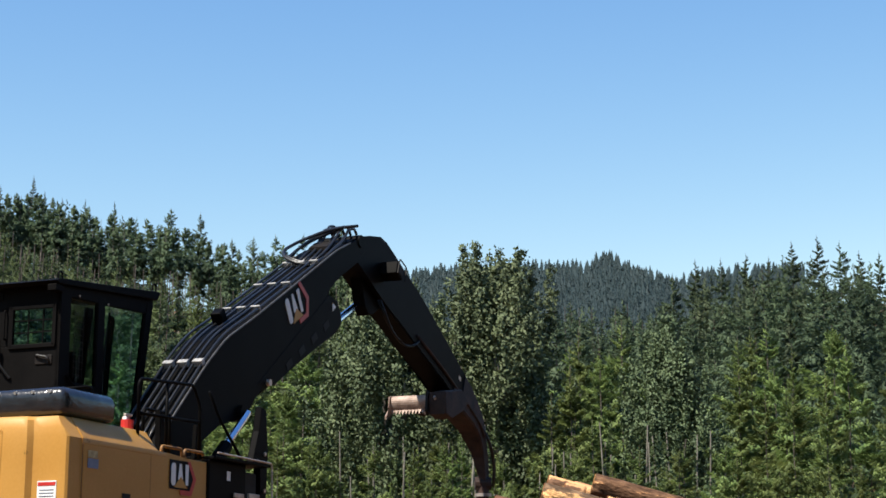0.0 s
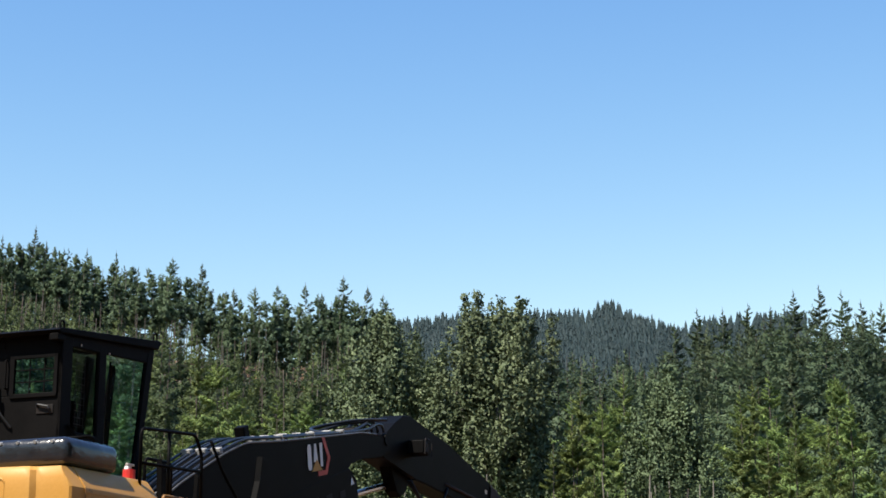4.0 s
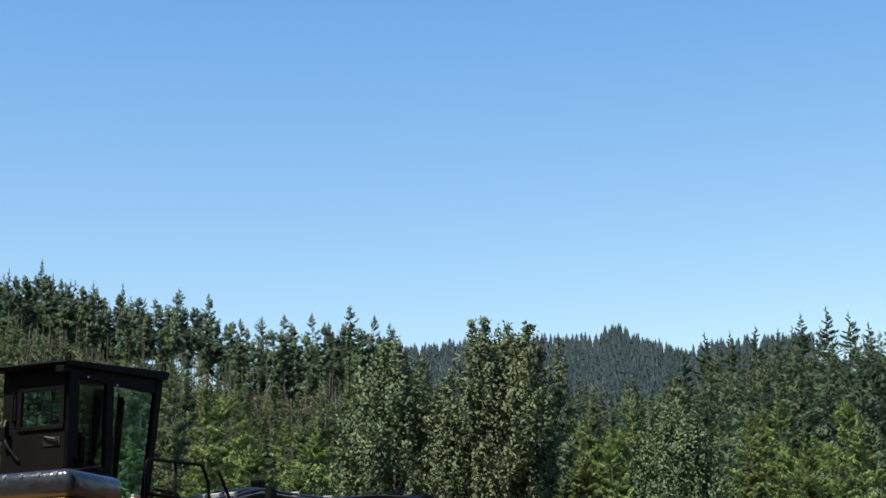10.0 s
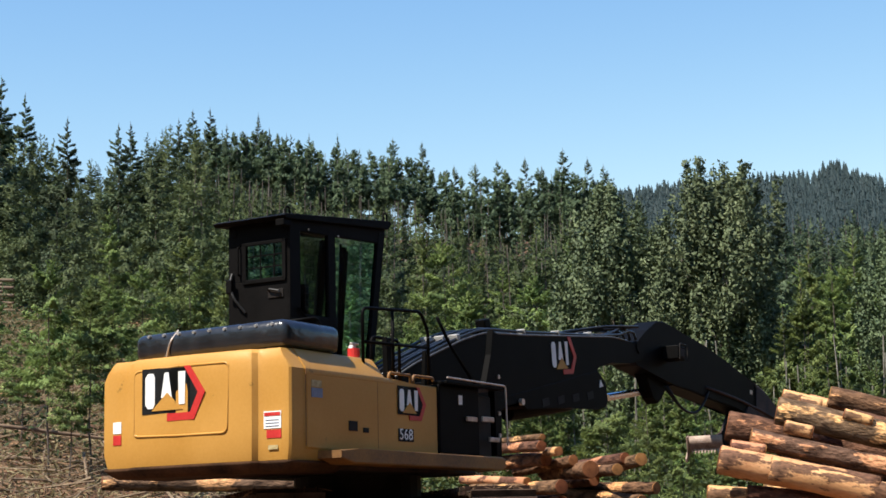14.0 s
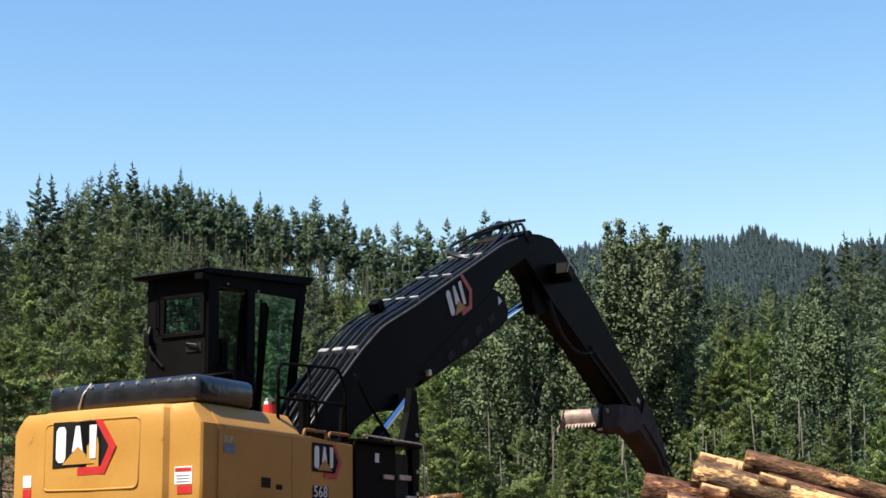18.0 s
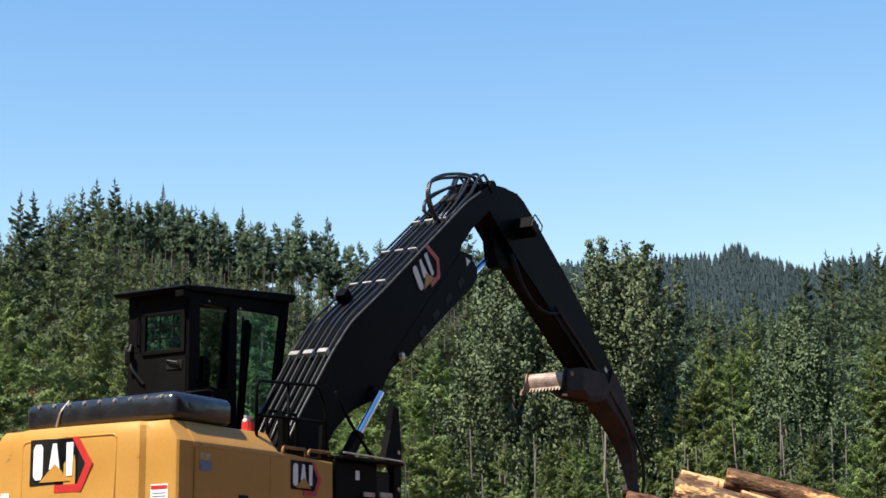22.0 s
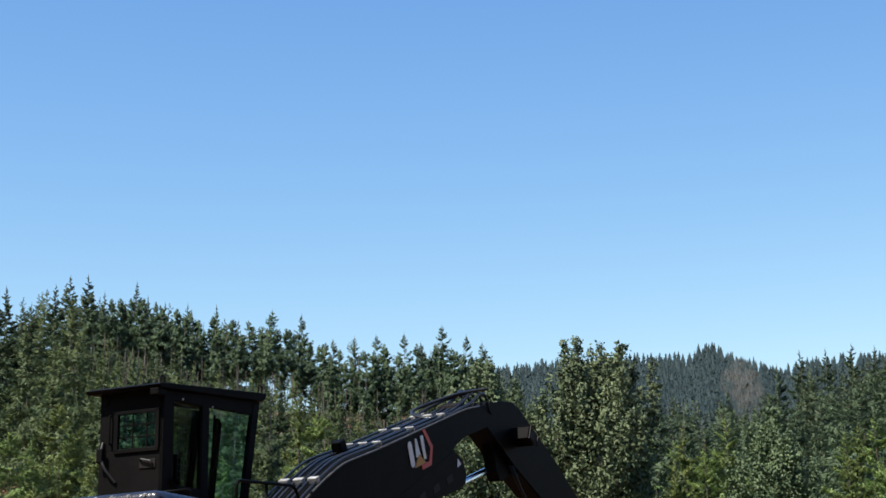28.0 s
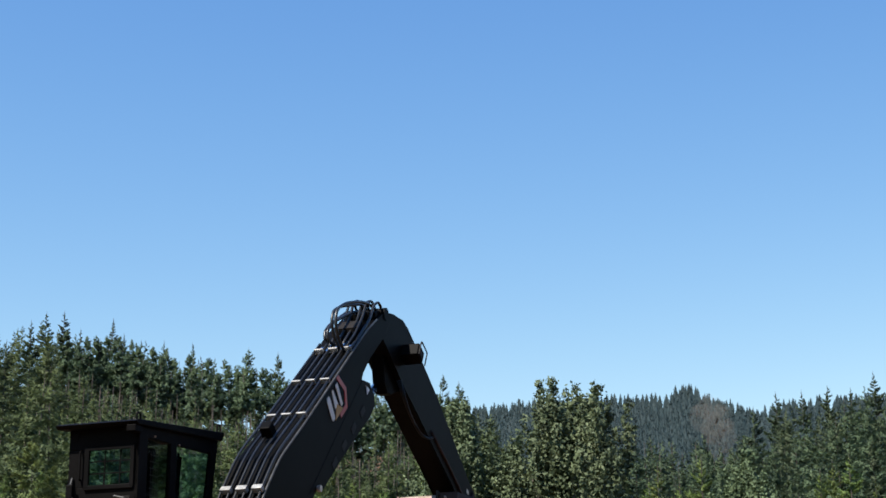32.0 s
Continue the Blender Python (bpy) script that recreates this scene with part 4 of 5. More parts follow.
build_body()
build_cab()
boom = build_boom()
stick = build_stick()
grapple = build_grapple()
lift_parts = []
for y in (-0.66, 0.28):
    lift_parts.append((y, part("lift_cylinder", tube([(0, 0, 0), (1.35, 0, 0)], 0.10, 14), BLACK, loader, "black hydraulic cylinder barrel", smooth=False),
                       part("lift_rod", tube([(-1.35, 0, 0), (0, 0, 0)], 0.055, 12), CHROME, loader, "chrome cylinder rod")))
stick_rod = part("stick_rod", tube([(-1.6, 0, 0), (0, 0, 0)], 0.065, 12), CHROME, loader, "chrome cylinder rod")
stick_barrel = part("stick_cylinder", tube([(0, 0, 0), (2.0, 0, 0)], 0.12, 14), BLACK, loader, "black hydraulic cylinder barrel")


def build_undercarriage():
    u = empty("crawler_undercarriage", pose(AXIS_X, AXIS_Y, BASE_Z, 0, 0, -73.5), "muddy dark crawler undercarriage under the log loader", "undercarriage")
    part("center_frame", bbox(-1.4, 1.4, -1.0, 1.0, 0.55, 1.05, 0.08), BLACK, u)
    part("turntable", tube([(0, 0, 1.0), (0, 0, 1.40)], 0.85, 28), BLACK_DUSTY, u)
    for s in (-1, 1):
        yc = s * 1.33
        part("track_frame", plate([(-1.9, 0.35), (1.9, 0.35), (1.9, 0.72), (1.2, 0.86), (-1.2, 0.86), (-1.9, 0.72)], yc - 0.22, yc + 0.22, 0.02), MUD, u)
        part("idler", tube([(2.0, yc - 0.12, 0.55), (2.0, yc + 0.12, 0.55)], 0.43, 24), MUD, u)
        part("idler_hub", tube([(2.0, yc - 0.2, 0.55), (2.0, yc + 0.2, 0.55)], 0.18, 16), STEEL, u)
        part("sprocket", tube([(-2.0, yc - 0.10, 0.55), (-2.0, yc + 0.10, 0.55)], 0.44, 24), TRACK, u)
        for i in range(7):
            part("roller", tube([(-1.5 + i * 0.5, yc - 0.2, 0.22), (-1.5 + i * 0.5, yc + 0.2, 0.22)], 0.12, 12), TRACK, u)
        # shoes along the loop
        loop_len = 2 * 4.0 + 2 * math.pi * 0.52
        count = 46
        shoe = bbox(-0.11, 0.11, -0.42, 0.42, -0.02, 0.02, 0.0)
        bbox(0.07, 0.105, -0.42, 0.42, 0.02, 0.085, 0.0, bm=shoe)
        bbox(-0.02, 0.0, -0.42, 0.42, 0.02, 0.035, 0.0, bm=shoe)
        me = bpy.data.meshes.new("track_shoe")
        bmesh.ops.recalc_face_normals(shoe, faces=shoe.faces)
        shoe.to_mesh(me)
        shoe.free()
        me.materials.append(TRACK)
        for i in range(count):
            d = i * loop_len / count
            if d < 4:
                x, z, a = -2 + d, 1.07, 0
            elif d < 4 + math.pi * 0.52:
                q = (d - 4) / 0.52
                x, z, a = 2 + 0.52 * math.sin(q), 0.55 + 0.52 * math.cos(q), math.degrees(q)
            elif d < 8 + math.pi * 0.52:
                x, z, a = 2 - (d - 4 - math.pi * 0.52), 0.03, 180
            else:
                q = (d - 8 - math.pi * 0.52) / 0.52
                x, z, a = -2 - 0.52 * math.sin(q), 0.55 - 0.52 * math.cos(q), 180 + math.degrees(q)
            ob = new("track_shoe", me)
            ob.parent = u
            ob.matrix_basis = pose(x, yc, z, 0, a, 0)
    random.seed(23)
    for s in (-1, 1):
        verts, faces = [], []
        for _ in range(160):
            p = Vector((random.uniform(-2.2, 2.2), s * 1.33 + random.uniform(-0.42, 0.42), 1.08 + random.uniform(0, 0.06)))
            leaf_cloud(verts, faces, p, 3, 0.04, 0.09, 0.3, 0.12)
        solid("track_litter", verts, faces, CHIPS, u, "broken twigs caught on the track")
    part("belly_beam", bbox(-0.5, 0.5, -1.3, 1.3, 0.6, 0.95, 0.05), BLACK_DUSTY, u)


build_undercarriage()


# ---- logs ----
def ray_at(az, el, d):
    """A place by heading, height angle and distance ahead (y)."""
    return Vector((d * math.tan(radians(az)), d, EYE_Z + d / math.cos(radians(az)) * math.tan(radians(el))))


def make_log(a, b, r1, r2, material, label, group, name="log"):
    a, b = Vector(a), Vector(b)
    L = (b - a).length
    q = (b - a).to_track_quat("X", "Z")
    rings, sides = max(8, int(L / 0.13)), 22
    verts, faces = [], []
    ph = random.uniform(0, 50)
    for i in range(rings + 1):
        x = L * i / rings
        r = r1 + (r2 - r1) * i / rings
        wob = (0.03 * noise.noise(Vector((x * 0.3, ph, 0))), 0.03 * noise.noise(Vector((x * 0.3, 7, ph))))
        for k in range(sides):
            t = k * 2 * math.pi / sides
            rr = r * (1 + 0.10 * noise.noise(Vector((x * 1.3, math.cos(t) * 1.5 + ph, math.sin(t) * 1.5))) + 0.06 * noise.noise(Vector((x * 5.0, math.cos(t) * 6 + ph, math.sin(t) * 6))))
            verts.append((x, rr * math.cos(t) + wob[0], rr * math.sin(t) + wob[1]))
    for i in range(rings):
        for k in range(sides):
            faces.append((i * sides + k, i * sides + (k + 1) % sides, (i + 1) * sides + (k + 1) % sides, (i + 1) * sides + k))
    faces.append(tuple(range(sides))[::-1])
    faces.append(tuple(rings * sides + k for k in range(sides)))
    ob = solid(name, verts, faces, material)
    for p in ob.data.polygons:
        p.use_smooth = len(p.vertices) == 4
    ob.matrix_basis = Matrix.Translation(a) @ q.to_matrix().to_4x4()
    tagged(ob, label, "log", group)
    for x, r, ring in ((0, r1, 0), (L, r2, rings)):
        s = -1 if x == 0 else 1
        base = [Vector(verts[ring * sides + k]) for k in range(sides)]
        mid = sum(base, Vector()) / sides
        ve = [mid + (p - mid) * 0.965 + Vector((s * 0.004, 0, 0)) for p in base] + [mid + (p - mid) * 0.93 + Vector((s * 0.016, 0, 0)) for p in base] + [mid + Vector((s * 0.018, 0, 0))]
        fa = [(k, (k + 1) % sides, sides + (k + 1) % sides, sides + k) for k in range(sides)] + [(sides + k, sides + (k + 1) % sides, 2 * sides) for k in range(sides)]
        if s < 0:
            fa = [f[::-1] for f in fa]
        solid("cut_end", ve, fa, CUT, ob, "sawn pale orange end")
    return ob


FOCAL = 3144.0
# heading and height angle of both ends, distance, radius in 1/3144 of the distance
PILE_TOP = [(11.19, 4.41, 18.17, 2.32, 27.5, 20), (9.54, 4.03, 18.13, 1.62, 26.5, 26), (7.98, 3.63, 13.49, 2.34, 27.2, 27), (8.69, 3.21, 18.08, 0.83, 25.8, 18),
            (7.67, 2.61, 9.28, 2.23, 25.3, 26), (9.23, 2.21, 18.02, -0.04, 25.2, 25), (9.74, 4.47, 13.55, 3.41, 27.9, 13), (10.55, 4.31, 13.56, 3.5, 28.0, 11), (11.88, 3.81, 18.14, 1.88, 27.0, 11)]
PILE_LOW = [(7.26, 1.49, 8.61, 1.35, 25.8, 17), (8.47, 1.36, 13.4, 0.65, 25.5, 22), (9.21, 0.65, 18.01, -0.3, 24.8, 22), (11.41, -0.26, 16.82, -0.61, 24.2, 25),
            (15.06, -0.47, 17.97, -0.91, 23.6, 26), (7.78, 0.75, 8.94, 0.54, 26.0, 20), (9.62, -0.2, 12.27, -0.64, 25.2, 24), (8.19, -0.16, 9.26, -0.37, 25.6, 18),
            (9.0, 1.5, 16.0, 0.2, 27.0, 25), (9.6, 2.4, 17.0, 0.9, 27.6, 25), (10.2, 0.3, 17.0, -0.3, 26.6, 25), (8.6, -0.55, 17.0, -0.9, 26.2, 25), (10.6, 3.3, 17.6, 1.5, 28.0, 22)]
PILE_STUBS = [(10.28, 4.30, 10.85, 4.17, 26.6, 13), (11.61, 3.85, 12.35, 3.62, 26.2, 13), (9.76, 3.52, 10.5, 3.33, 25.8, 15), (8.05, 2.95, 9.0, 2.8, 25.6, 17)]
HEAP_TOP = [(0.97, 3.34, 2.06, 3.42, 12), (1.04, 3.08, 2.05, 3.12, 19), (2.05, 2.94, 2.57, 2.96, 16), (0.95, 2.63, 2.19, 2.71, 25), (2.03, 2.49, 3.05, 2.68, 19), (2.81, 2.35, 3.6, 2.36, 31),
            (3.53, 2.55, 4.69, 2.7, 21), (4.31, 2.42, 5.18, 2.65, 23), (3.64, 2.33, 4.46, 2.34, 21), (0.35, 2.09, 1.53, 2.02, 16), (0.56, 1.83, 1.53, 1.8, 16)]
HEAP_LOW = [(1.53, 1.8, 2.65, 1.84, 25), (2.8, 1.91, 3.7, 2.03, 21), (3.69, 1.73, 5.63, 1.7, 21), (3.68, 1.51, 5.17, 1.31, 25), (2.71, 1.39, 4.28, 1.38, 25), (1.52, 1.35, 2.63, 1.32, 25),
            (3.07, 0.97, 3.89, 0.98, 21), (4.1, 0.6, 5.15, 0.64, 19), (5.15, 0.72, 6.78, 0.44, 19), (5.31, 1.01, 6.34, 0.79, 16), (1.58, 0.98, 2.66, 0.8, 12), (0.2, 1.2, 1.6, 1.0, 22), (0.2, 0.7, 2.2, 0.5, 22)]


def build_logs():
    random.seed(11)
    for i, (a1, e1, a2, e2, d, r) in enumerate(PILE_TOP + PILE_LOW):
        long = a2 - a1 > 3.5
        a, b = ray_at(a1, e1, d), ray_at(a2, e2, d - (0.6 if a2 - a1 > 6 else 0.35 if long else 0.1))
        if long:
            b = a + (b - a).normalized() * (9.5 + random.uniform(-0.8, 0.8))
        else:
            b = a + (b - a).normalized() * max(2.2, (b - a).length * 1.2)
        rad = r * d / FOCAL
        peeled = i in (4, 5, 6, 7, 9, 12, 13, 15)
        make_log(a, b, rad, rad * (0.55 if long else 0.95), PEELED if peeled else BARK if i % 2 else BARK_RED,
                 "peeled orange log in the big pile" if peeled else "brown bark-covered log in the big pile", "logs in the big pile")
    for a1, e1, a2, e2, d, r in PILE_STUBS:
        a, b = ray_at(a1, e1, d), ray_at(a2, e2, d - 0.05)
        make_log(a, a + (b - a) * 1.1, 0.8 * r * d / FOCAL, 0.78 * r * d / FOCAL, PEELED, "short peeled bolt lying in the big pile", "logs in the big pile")
    for i, (a1, e1, a2, e2, r) in enumerate(HEAP_TOP + HEAP_LOW):
        d = 32.5 - 0.5 * (i % 3)
        a, b = ray_at(a1, e1, d + 0.9), ray_at(a2, e2, d - 0.4)
        a = b + (a - b).normalized() * max(2.6, (a - b).length)
        rad = r * 0.5 * d / FOCAL
        make_log(a, b, rad, rad, PEELED if i % 7 == 2 else BARK_RED, "short cut log in the loose heap", "logs in the loose heap")
    make_log(ray_at(2.41, -0.15, 26), ray_at(6.4, -0.9, 25.2), 0.24, 0.2, BARK_RED, "bark-covered log lying on the bare ground", "logs on the ground")
    make_log(ray_at(-11.9, 2.25, 30), ray_at(-3.5, 2.02, 31), 0.13, 0.11, BARK, "long thin log lying on the slash", "logs on the ground")
    for k in range(9):
        make_log(ray_at(-19.4 + 0.3 * (k % 3), 8.64 - 0.115 * k, 104 - k * 0.4), ray_at(-14.7 - 0.35 * (k % 2), 8.60 - 0.12 * k, 106 - k * 0.4), 0.12 - 0.02 * (k % 2), 0.09, WEATHERED, "weathered log in a deck on the hillside", "logs on the hillside deck")
    for a1, e1, a2, e2, d in ((-19, 5.06, -14.67, 5.02, 40), (-19, 4.72, -15.4, 4.69, 39), (-17, 4.3, -11.5, 3.6, 38), (-16.5, 3.2, -12.0, 2.9, 36)):
        make_log(ray_at(a1, e1, d), ray_at(a2, e2, d + 1), 0.05, 0.035, WEATHERED if d < 39 else PEELED, "thin pale pole lying in the slash", "poles in the slash")


build_logs()


def build_stump():
    random.seed(3)
    base, top = ray_at(7.5, -0.9, 26.6), ray_at(7.85, 0.95, 26.4)
    bm = tube([base, base.lerp(top, 0.3) + Vector((0.04, 0, 0)), base.lerp(top, 0.65) + Vector((-0.05, 0, 0)), top], 0.2, 9, taper=0.10)
    st = part("stump", bm, WEATHERED)
    tagged(st, "grey broken stump leaning beside the log pile", "stump")
    for k in range(4):
        a = random.uniform(0, 6.28)
        p = top + Vector((math.cos(a) * 0.06, math.sin(a) * 0.06, -0.08))
        part("splinter", tube([p, p + Vector((math.cos(a) * 0.1, math.sin(a) * 0.1, random.uniform(0.15, 0.35)))], 0.035, 5, taper=0.006), WEATHERED, st)


build_stump()


# ---- woods ----
def trunk_mesh(h, r, lean=0.0, n=7, sides=7):
    pts = [(lean * (i / n) ** 2 * h + 0.01 * h * noise.noise(Vector((i * 0.7, h, 0))), 0.01 * h * noise.noise(Vector((i * 0.7, 3, h))), h * i / n) for i in range(n + 1)]
    return tube(pts, r, sides, taper=r * 0.15)


def cards_mesh(name, V, N, material, parent=None):
    """One mesh of small sprays, lit as the rounded clumps that they form."""
    g = np.cross(V[:, 1] - V[:, 0], V[:, 2] - V[:, 0])
    back = (g * N).sum(1) < 0
    V[back] = V[back][:, ::-1]
    me = bpy.data.meshes.new(name)
    me.from_pydata(V.reshape(-1, 3).tolist(), [], np.arange(len(V) * 3).reshape(-1, 3).tolist(), shade_flat=False)
    me.normals_split_custom_set_from_vertices(np.repeat(N, 3, axis=0).tolist())
    me.materials.append(material)
    ob = new(name, me)
    ob.parent = parent
    return ob


def unit(v):
    return v / np.maximum(1e-9, np.linalg.norm(v, axis=1, keepdims=True))


def fir_cards(rng, h, width, bare, arms, per, size, power=0.8, rise=(-0.5, 0.25), thick=0.075, at=(0, 0, 0), tier=0.0):
    """Needle sprays on uneven boughs round a trunk of height h: drooping low down, rising towards the top."""
    f = np.concatenate([1 - (1 - rng.random(arms)) ** 0.62, np.linspace(0.78, 0.997, 26)])
    m = len(f)
    a = rng.random(m) * 6.283
    p1, p2 = rng.random(2) * 6.283
    L = width * ((1 - f) ** power * np.minimum(1, 0.6 + 2.5 * f) + 0.008) * rng.uniform(0.68, 1.1, m)
    L *= 1 + 0.18 * np.sin(2 * a + p1 + 6 * f) + 0.12 * np.sin(3 * a + p2 - 9 * f)
    slope = rise[0] + (rise[1] - rise[0]) * f + rng.normal(0, 0.12, m)
    n = np.maximum(4, (per * (0.3 + 0.7 * L / width)).astype(int))
    k = np.repeat(np.arange(m), n)
    c = len(k)
    q = 0.12 + 0.88 * rng.random(c) ** 0.75
    t = rng.uniform(-1, 1, c)
    half = L[k] * (0.36 * (1 - q) ** 0.7 * np.minimum(1, 3 * q) + 0.05)
    out, side = L[k] * q, t * half
    lift = rng.normal(0, 1, c)
    z = h * (bare + (1 - bare) * f[k]) * 0.985 + slope[k] * out + 0.17 * L[k] * q * q - 0.22 * np.abs(side) + lift * thick * L[k]
    ca, sa = np.cos(a[k]), np.sin(a[k])
    C = np.stack([ca * out - sa * side, sa * out + ca * side, z], 1)
    O, S, U = np.stack([ca, sa, 0 * ca], 1), np.stack([-sa, ca, 0 * ca], 1), np.array([[0.0, 0.0, 1.0]])
    d = unit(O * rng.uniform(0.3, 1.0, (c, 1)) + S * (np.sign(t) * rng.uniform(0.1, 1.0, c))[:, None] + U * (slope[k] * 0.6 + f[k] ** 6 * 1.5 + rng.normal(-0.35, 0.35, c))[:, None])
    N = unit(O * (0.6 + 0.4 * q)[:, None] + S * (0.4 * t)[:, None] + U * (0.45 + tier * np.clip(lift + 0.3, -1.2, 1.0))[:, None] + rng.normal(0, 0.22, (c, 3)))
    w = unit(np.cross(d, N + rng.normal(0, 0.35, (c, 3))))
    e = (size * rng.uniform(0.55, 1.3, c) * np.minimum(1, 0.3 + 2.2 * (1 - f[k])))[:, None]
    V = np.stack([C - d * e * 0.5 - w * e * 0.22, C - d * e * 0.5 + w * e * 0.22, C + d * e * 0.6], 1)
    return V + np.array(at).reshape(1, 1, 3), N


def conifer(kind, h, width, bare, needle, seed, arms=110, per=60, size=0.022, power=0.8, lean=0.0, rise=(-0.5, 0.25), pale=False, tier=0.0):
    rng = np.random.default_rng(seed)
    t = empty("fir_tree", Matrix(), kind, "tree", "young conifers" if h < 10 else "tall conifers")
    part("trunk", trunk_mesh(h, 0.0045 * h + 0.012, lean), PALE_TRUNK if pale else TRUNK, t)
    V, N = fir_cards(rng, h, width, bare, arms, per, size * h, power, rise, 0.075 if tier == 0 else 0.055, tier=tier)
    V[:, :, 0] += lean * h * (V[:, :, 2] / h) ** 2
    cards_mesh("crown", V, N, needle, t)
    return t


def cottonwood(h, width, base, seed, shape):
    """shape: half width of the crown against height, as fractions of width and h."""
    random.seed(seed)
    rng = np.random.default_rng(seed)
    t = empty("cottonwood", Matrix(), "leafy dark green cottonwood with upright shoots at the forest edge", "tree", "broadleaf trees")
    part("trunk", trunk_mesh(h * 0.8, 0.014 * h), PALE_TRUNK, t)

    def reach(f):
        return width * np.interp(f, [p for p, q in shape], [q for p, q in shape])
    for i in range(14):
        a, f0 = random.uniform(0, 6.28), random.uniform(base * 0.6, 0.55)
        f1 = f0 + random.uniform(0.15, 0.32)
        L = float(reach(f1)) * random.uniform(0.45, 0.8)
        tip = Vector((math.cos(a) * L, math.sin(a) * L, f1 * h))
        mid = Vector((tip.x * 0.6, tip.y * 0.6, (f0 + (f1 - f0) * 0.4) * h))
        part("limb", tube([(0, 0, f0 * h), mid, tip], 0.006 * h, 5, taper=0.002 * h), PALE_TRUNK, t)
    # leafy shoots that stand upright on the limbs, with gaps between them
    m = 320
    f = base + (0.94 - base) * rng.random(m) ** 0.8
    f[:11] = rng.uniform(0.95, 1.0, 11)
    a = rng.random(m) * 6.283
    lump = 1 + 0.2 * np.sin(3 * a + seed + 8 * f) + 0.13 * np.sin(5 * a - 11 * f + seed)
    r = reach(f) * lump * np.where(f > 0.84, rng.uniform(0.05, 0.95, m), rng.uniform(0.15, 1.0, m) ** 0.6)
    L = h * np.where(f > 0.945, rng.uniform(0.13, 0.19, m), rng.uniform(0.07, 0.17, m))
    top = np.stack([np.cos(a) * r, np.sin(a) * r, np.minimum(f * h + 0.2 * L, h * 0.998)], 1)
    foot = np.stack([np.cos(a) * r * 0.8, np.sin(a) * r * 0.8, top[:, 2] - L], 1)
    n = (150 * L / (0.1 * h)).astype(int)
    k = np.repeat(np.arange(m), n)
    c = len(k)
    q = rng.random(c)
    spread = rng.normal(0, 1, (c, 3)) * (0.0130 * h * (1.3 - 0.85 * q))[:, None]
    C = foot[k] * (1 - q)[:, None] + top[k] * q[:, None] + spread
    crown = np.stack([np.cos(a[k]), np.sin(a[k]), 0 * q], 1)
    N = unit(unit(spread) * 0.9 + crown * 0.4 + np.array([[0, 0, 0.2]]) + rng.normal(0, 0.3, (c, 3)))
    d = unit(rng.normal(0, 1, (c, 3)) + np.array([[0, 0, -0.4]]))
    w = unit(np.cross(d, N))
    e = (0.0060 * h * rng.uniform(0.6, 1.3, c))[:, None]
    V = np.concatenate([np.stack([C - d * e, C + w * e * 0.62, C + d * e], 1), np.stack([C - d * e, C + d * e, C - w * e * 0.62], 1)])
    cards_mesh("crown", V, np.concatenate([N, N]), LEAF, t)
    return t


def stand(tree, az, r, height, ref, first=None, dz=-0.1):
    x, y = r * math.sin(radians(az)), r * math.cos(radians(az))
    s = height / ref
    m = Matrix.LocRotScale((x, y, ground_z(x, y) + dz), Euler((0, 0, random.uniform(0, 6.28))), (s * random.uniform(0.9, 1.15),) * 2 + (s,))
    return copy_thing(tree, m)


def top_height(az, el, r):
    x, y = r * math.sin(radians(az)), r * math.cos(radians(az))
    return EYE_Z + r * math.tan(radians(el)) - ground_z(x, y)


SKYLINE = [(-15.95, 14.62), (-15.19, 14.9), (-14.44, 14.39), (-13.09, 13.7), (-11.46, 13.53), (-11.09, 13.57), (-10.27, 13.09), (-9.53, 13.71), (-9.07, 13.98), (-8.51, 14.03), (-7.97, 13.52), (-6.94, 13.87),
           (-6.58, 13.41), (-6.02, 13.22), (-5.28, 13.21), (-4.35, 13.19), (-3.62, 12.72), (-2.58, 13.05), (-1.56, 12.92), (-0.47, 12.15), (0.1, 12.22), (0.84, 12.28), (1.87, 12.33), (2.32, 12.03), (3.09, 12.59),
           (3.81, 12.26), (4.53, 12.0), (13.9, 10.98), (14.64, 11.41), (15.46, 11.42), (16.28, 11.53), (17.0, 11.42), (17.74, 11.89), (18.55, 12.03), (19.25, 11.82), (19.85, 11.47), (20.47, 11.41)]


COTTONWOODS = [(4.5, 64, 11.55, 2.5, ((0, 0.6), (0.12, 0.9), (0.4, 1.1), (0.65, 1.1), (0.85, 0.85), (0.95, 0.5), (1, 0.2))),
               (8.1, 62, 11.98, 2.55, ((0, 0.6), (0.12, 0.9), (0.4, 1.08), (0.7, 1.05), (0.88, 0.9), (0.96, 0.75), (1, 0.5))),
               (13.7, 63, 9.8, 2.6, ((0, 0.5), (0.15, 0.95), (0.4, 1.0), (0.65, 0.75), (0.85, 0.4), (1, 0.06)))]


def behind_leaf(az):
    return min(abs(az - c[0]) for c in COTTONWOODS) < 2.1


def old_edge(az):
    return -8.5 < az < 4.5


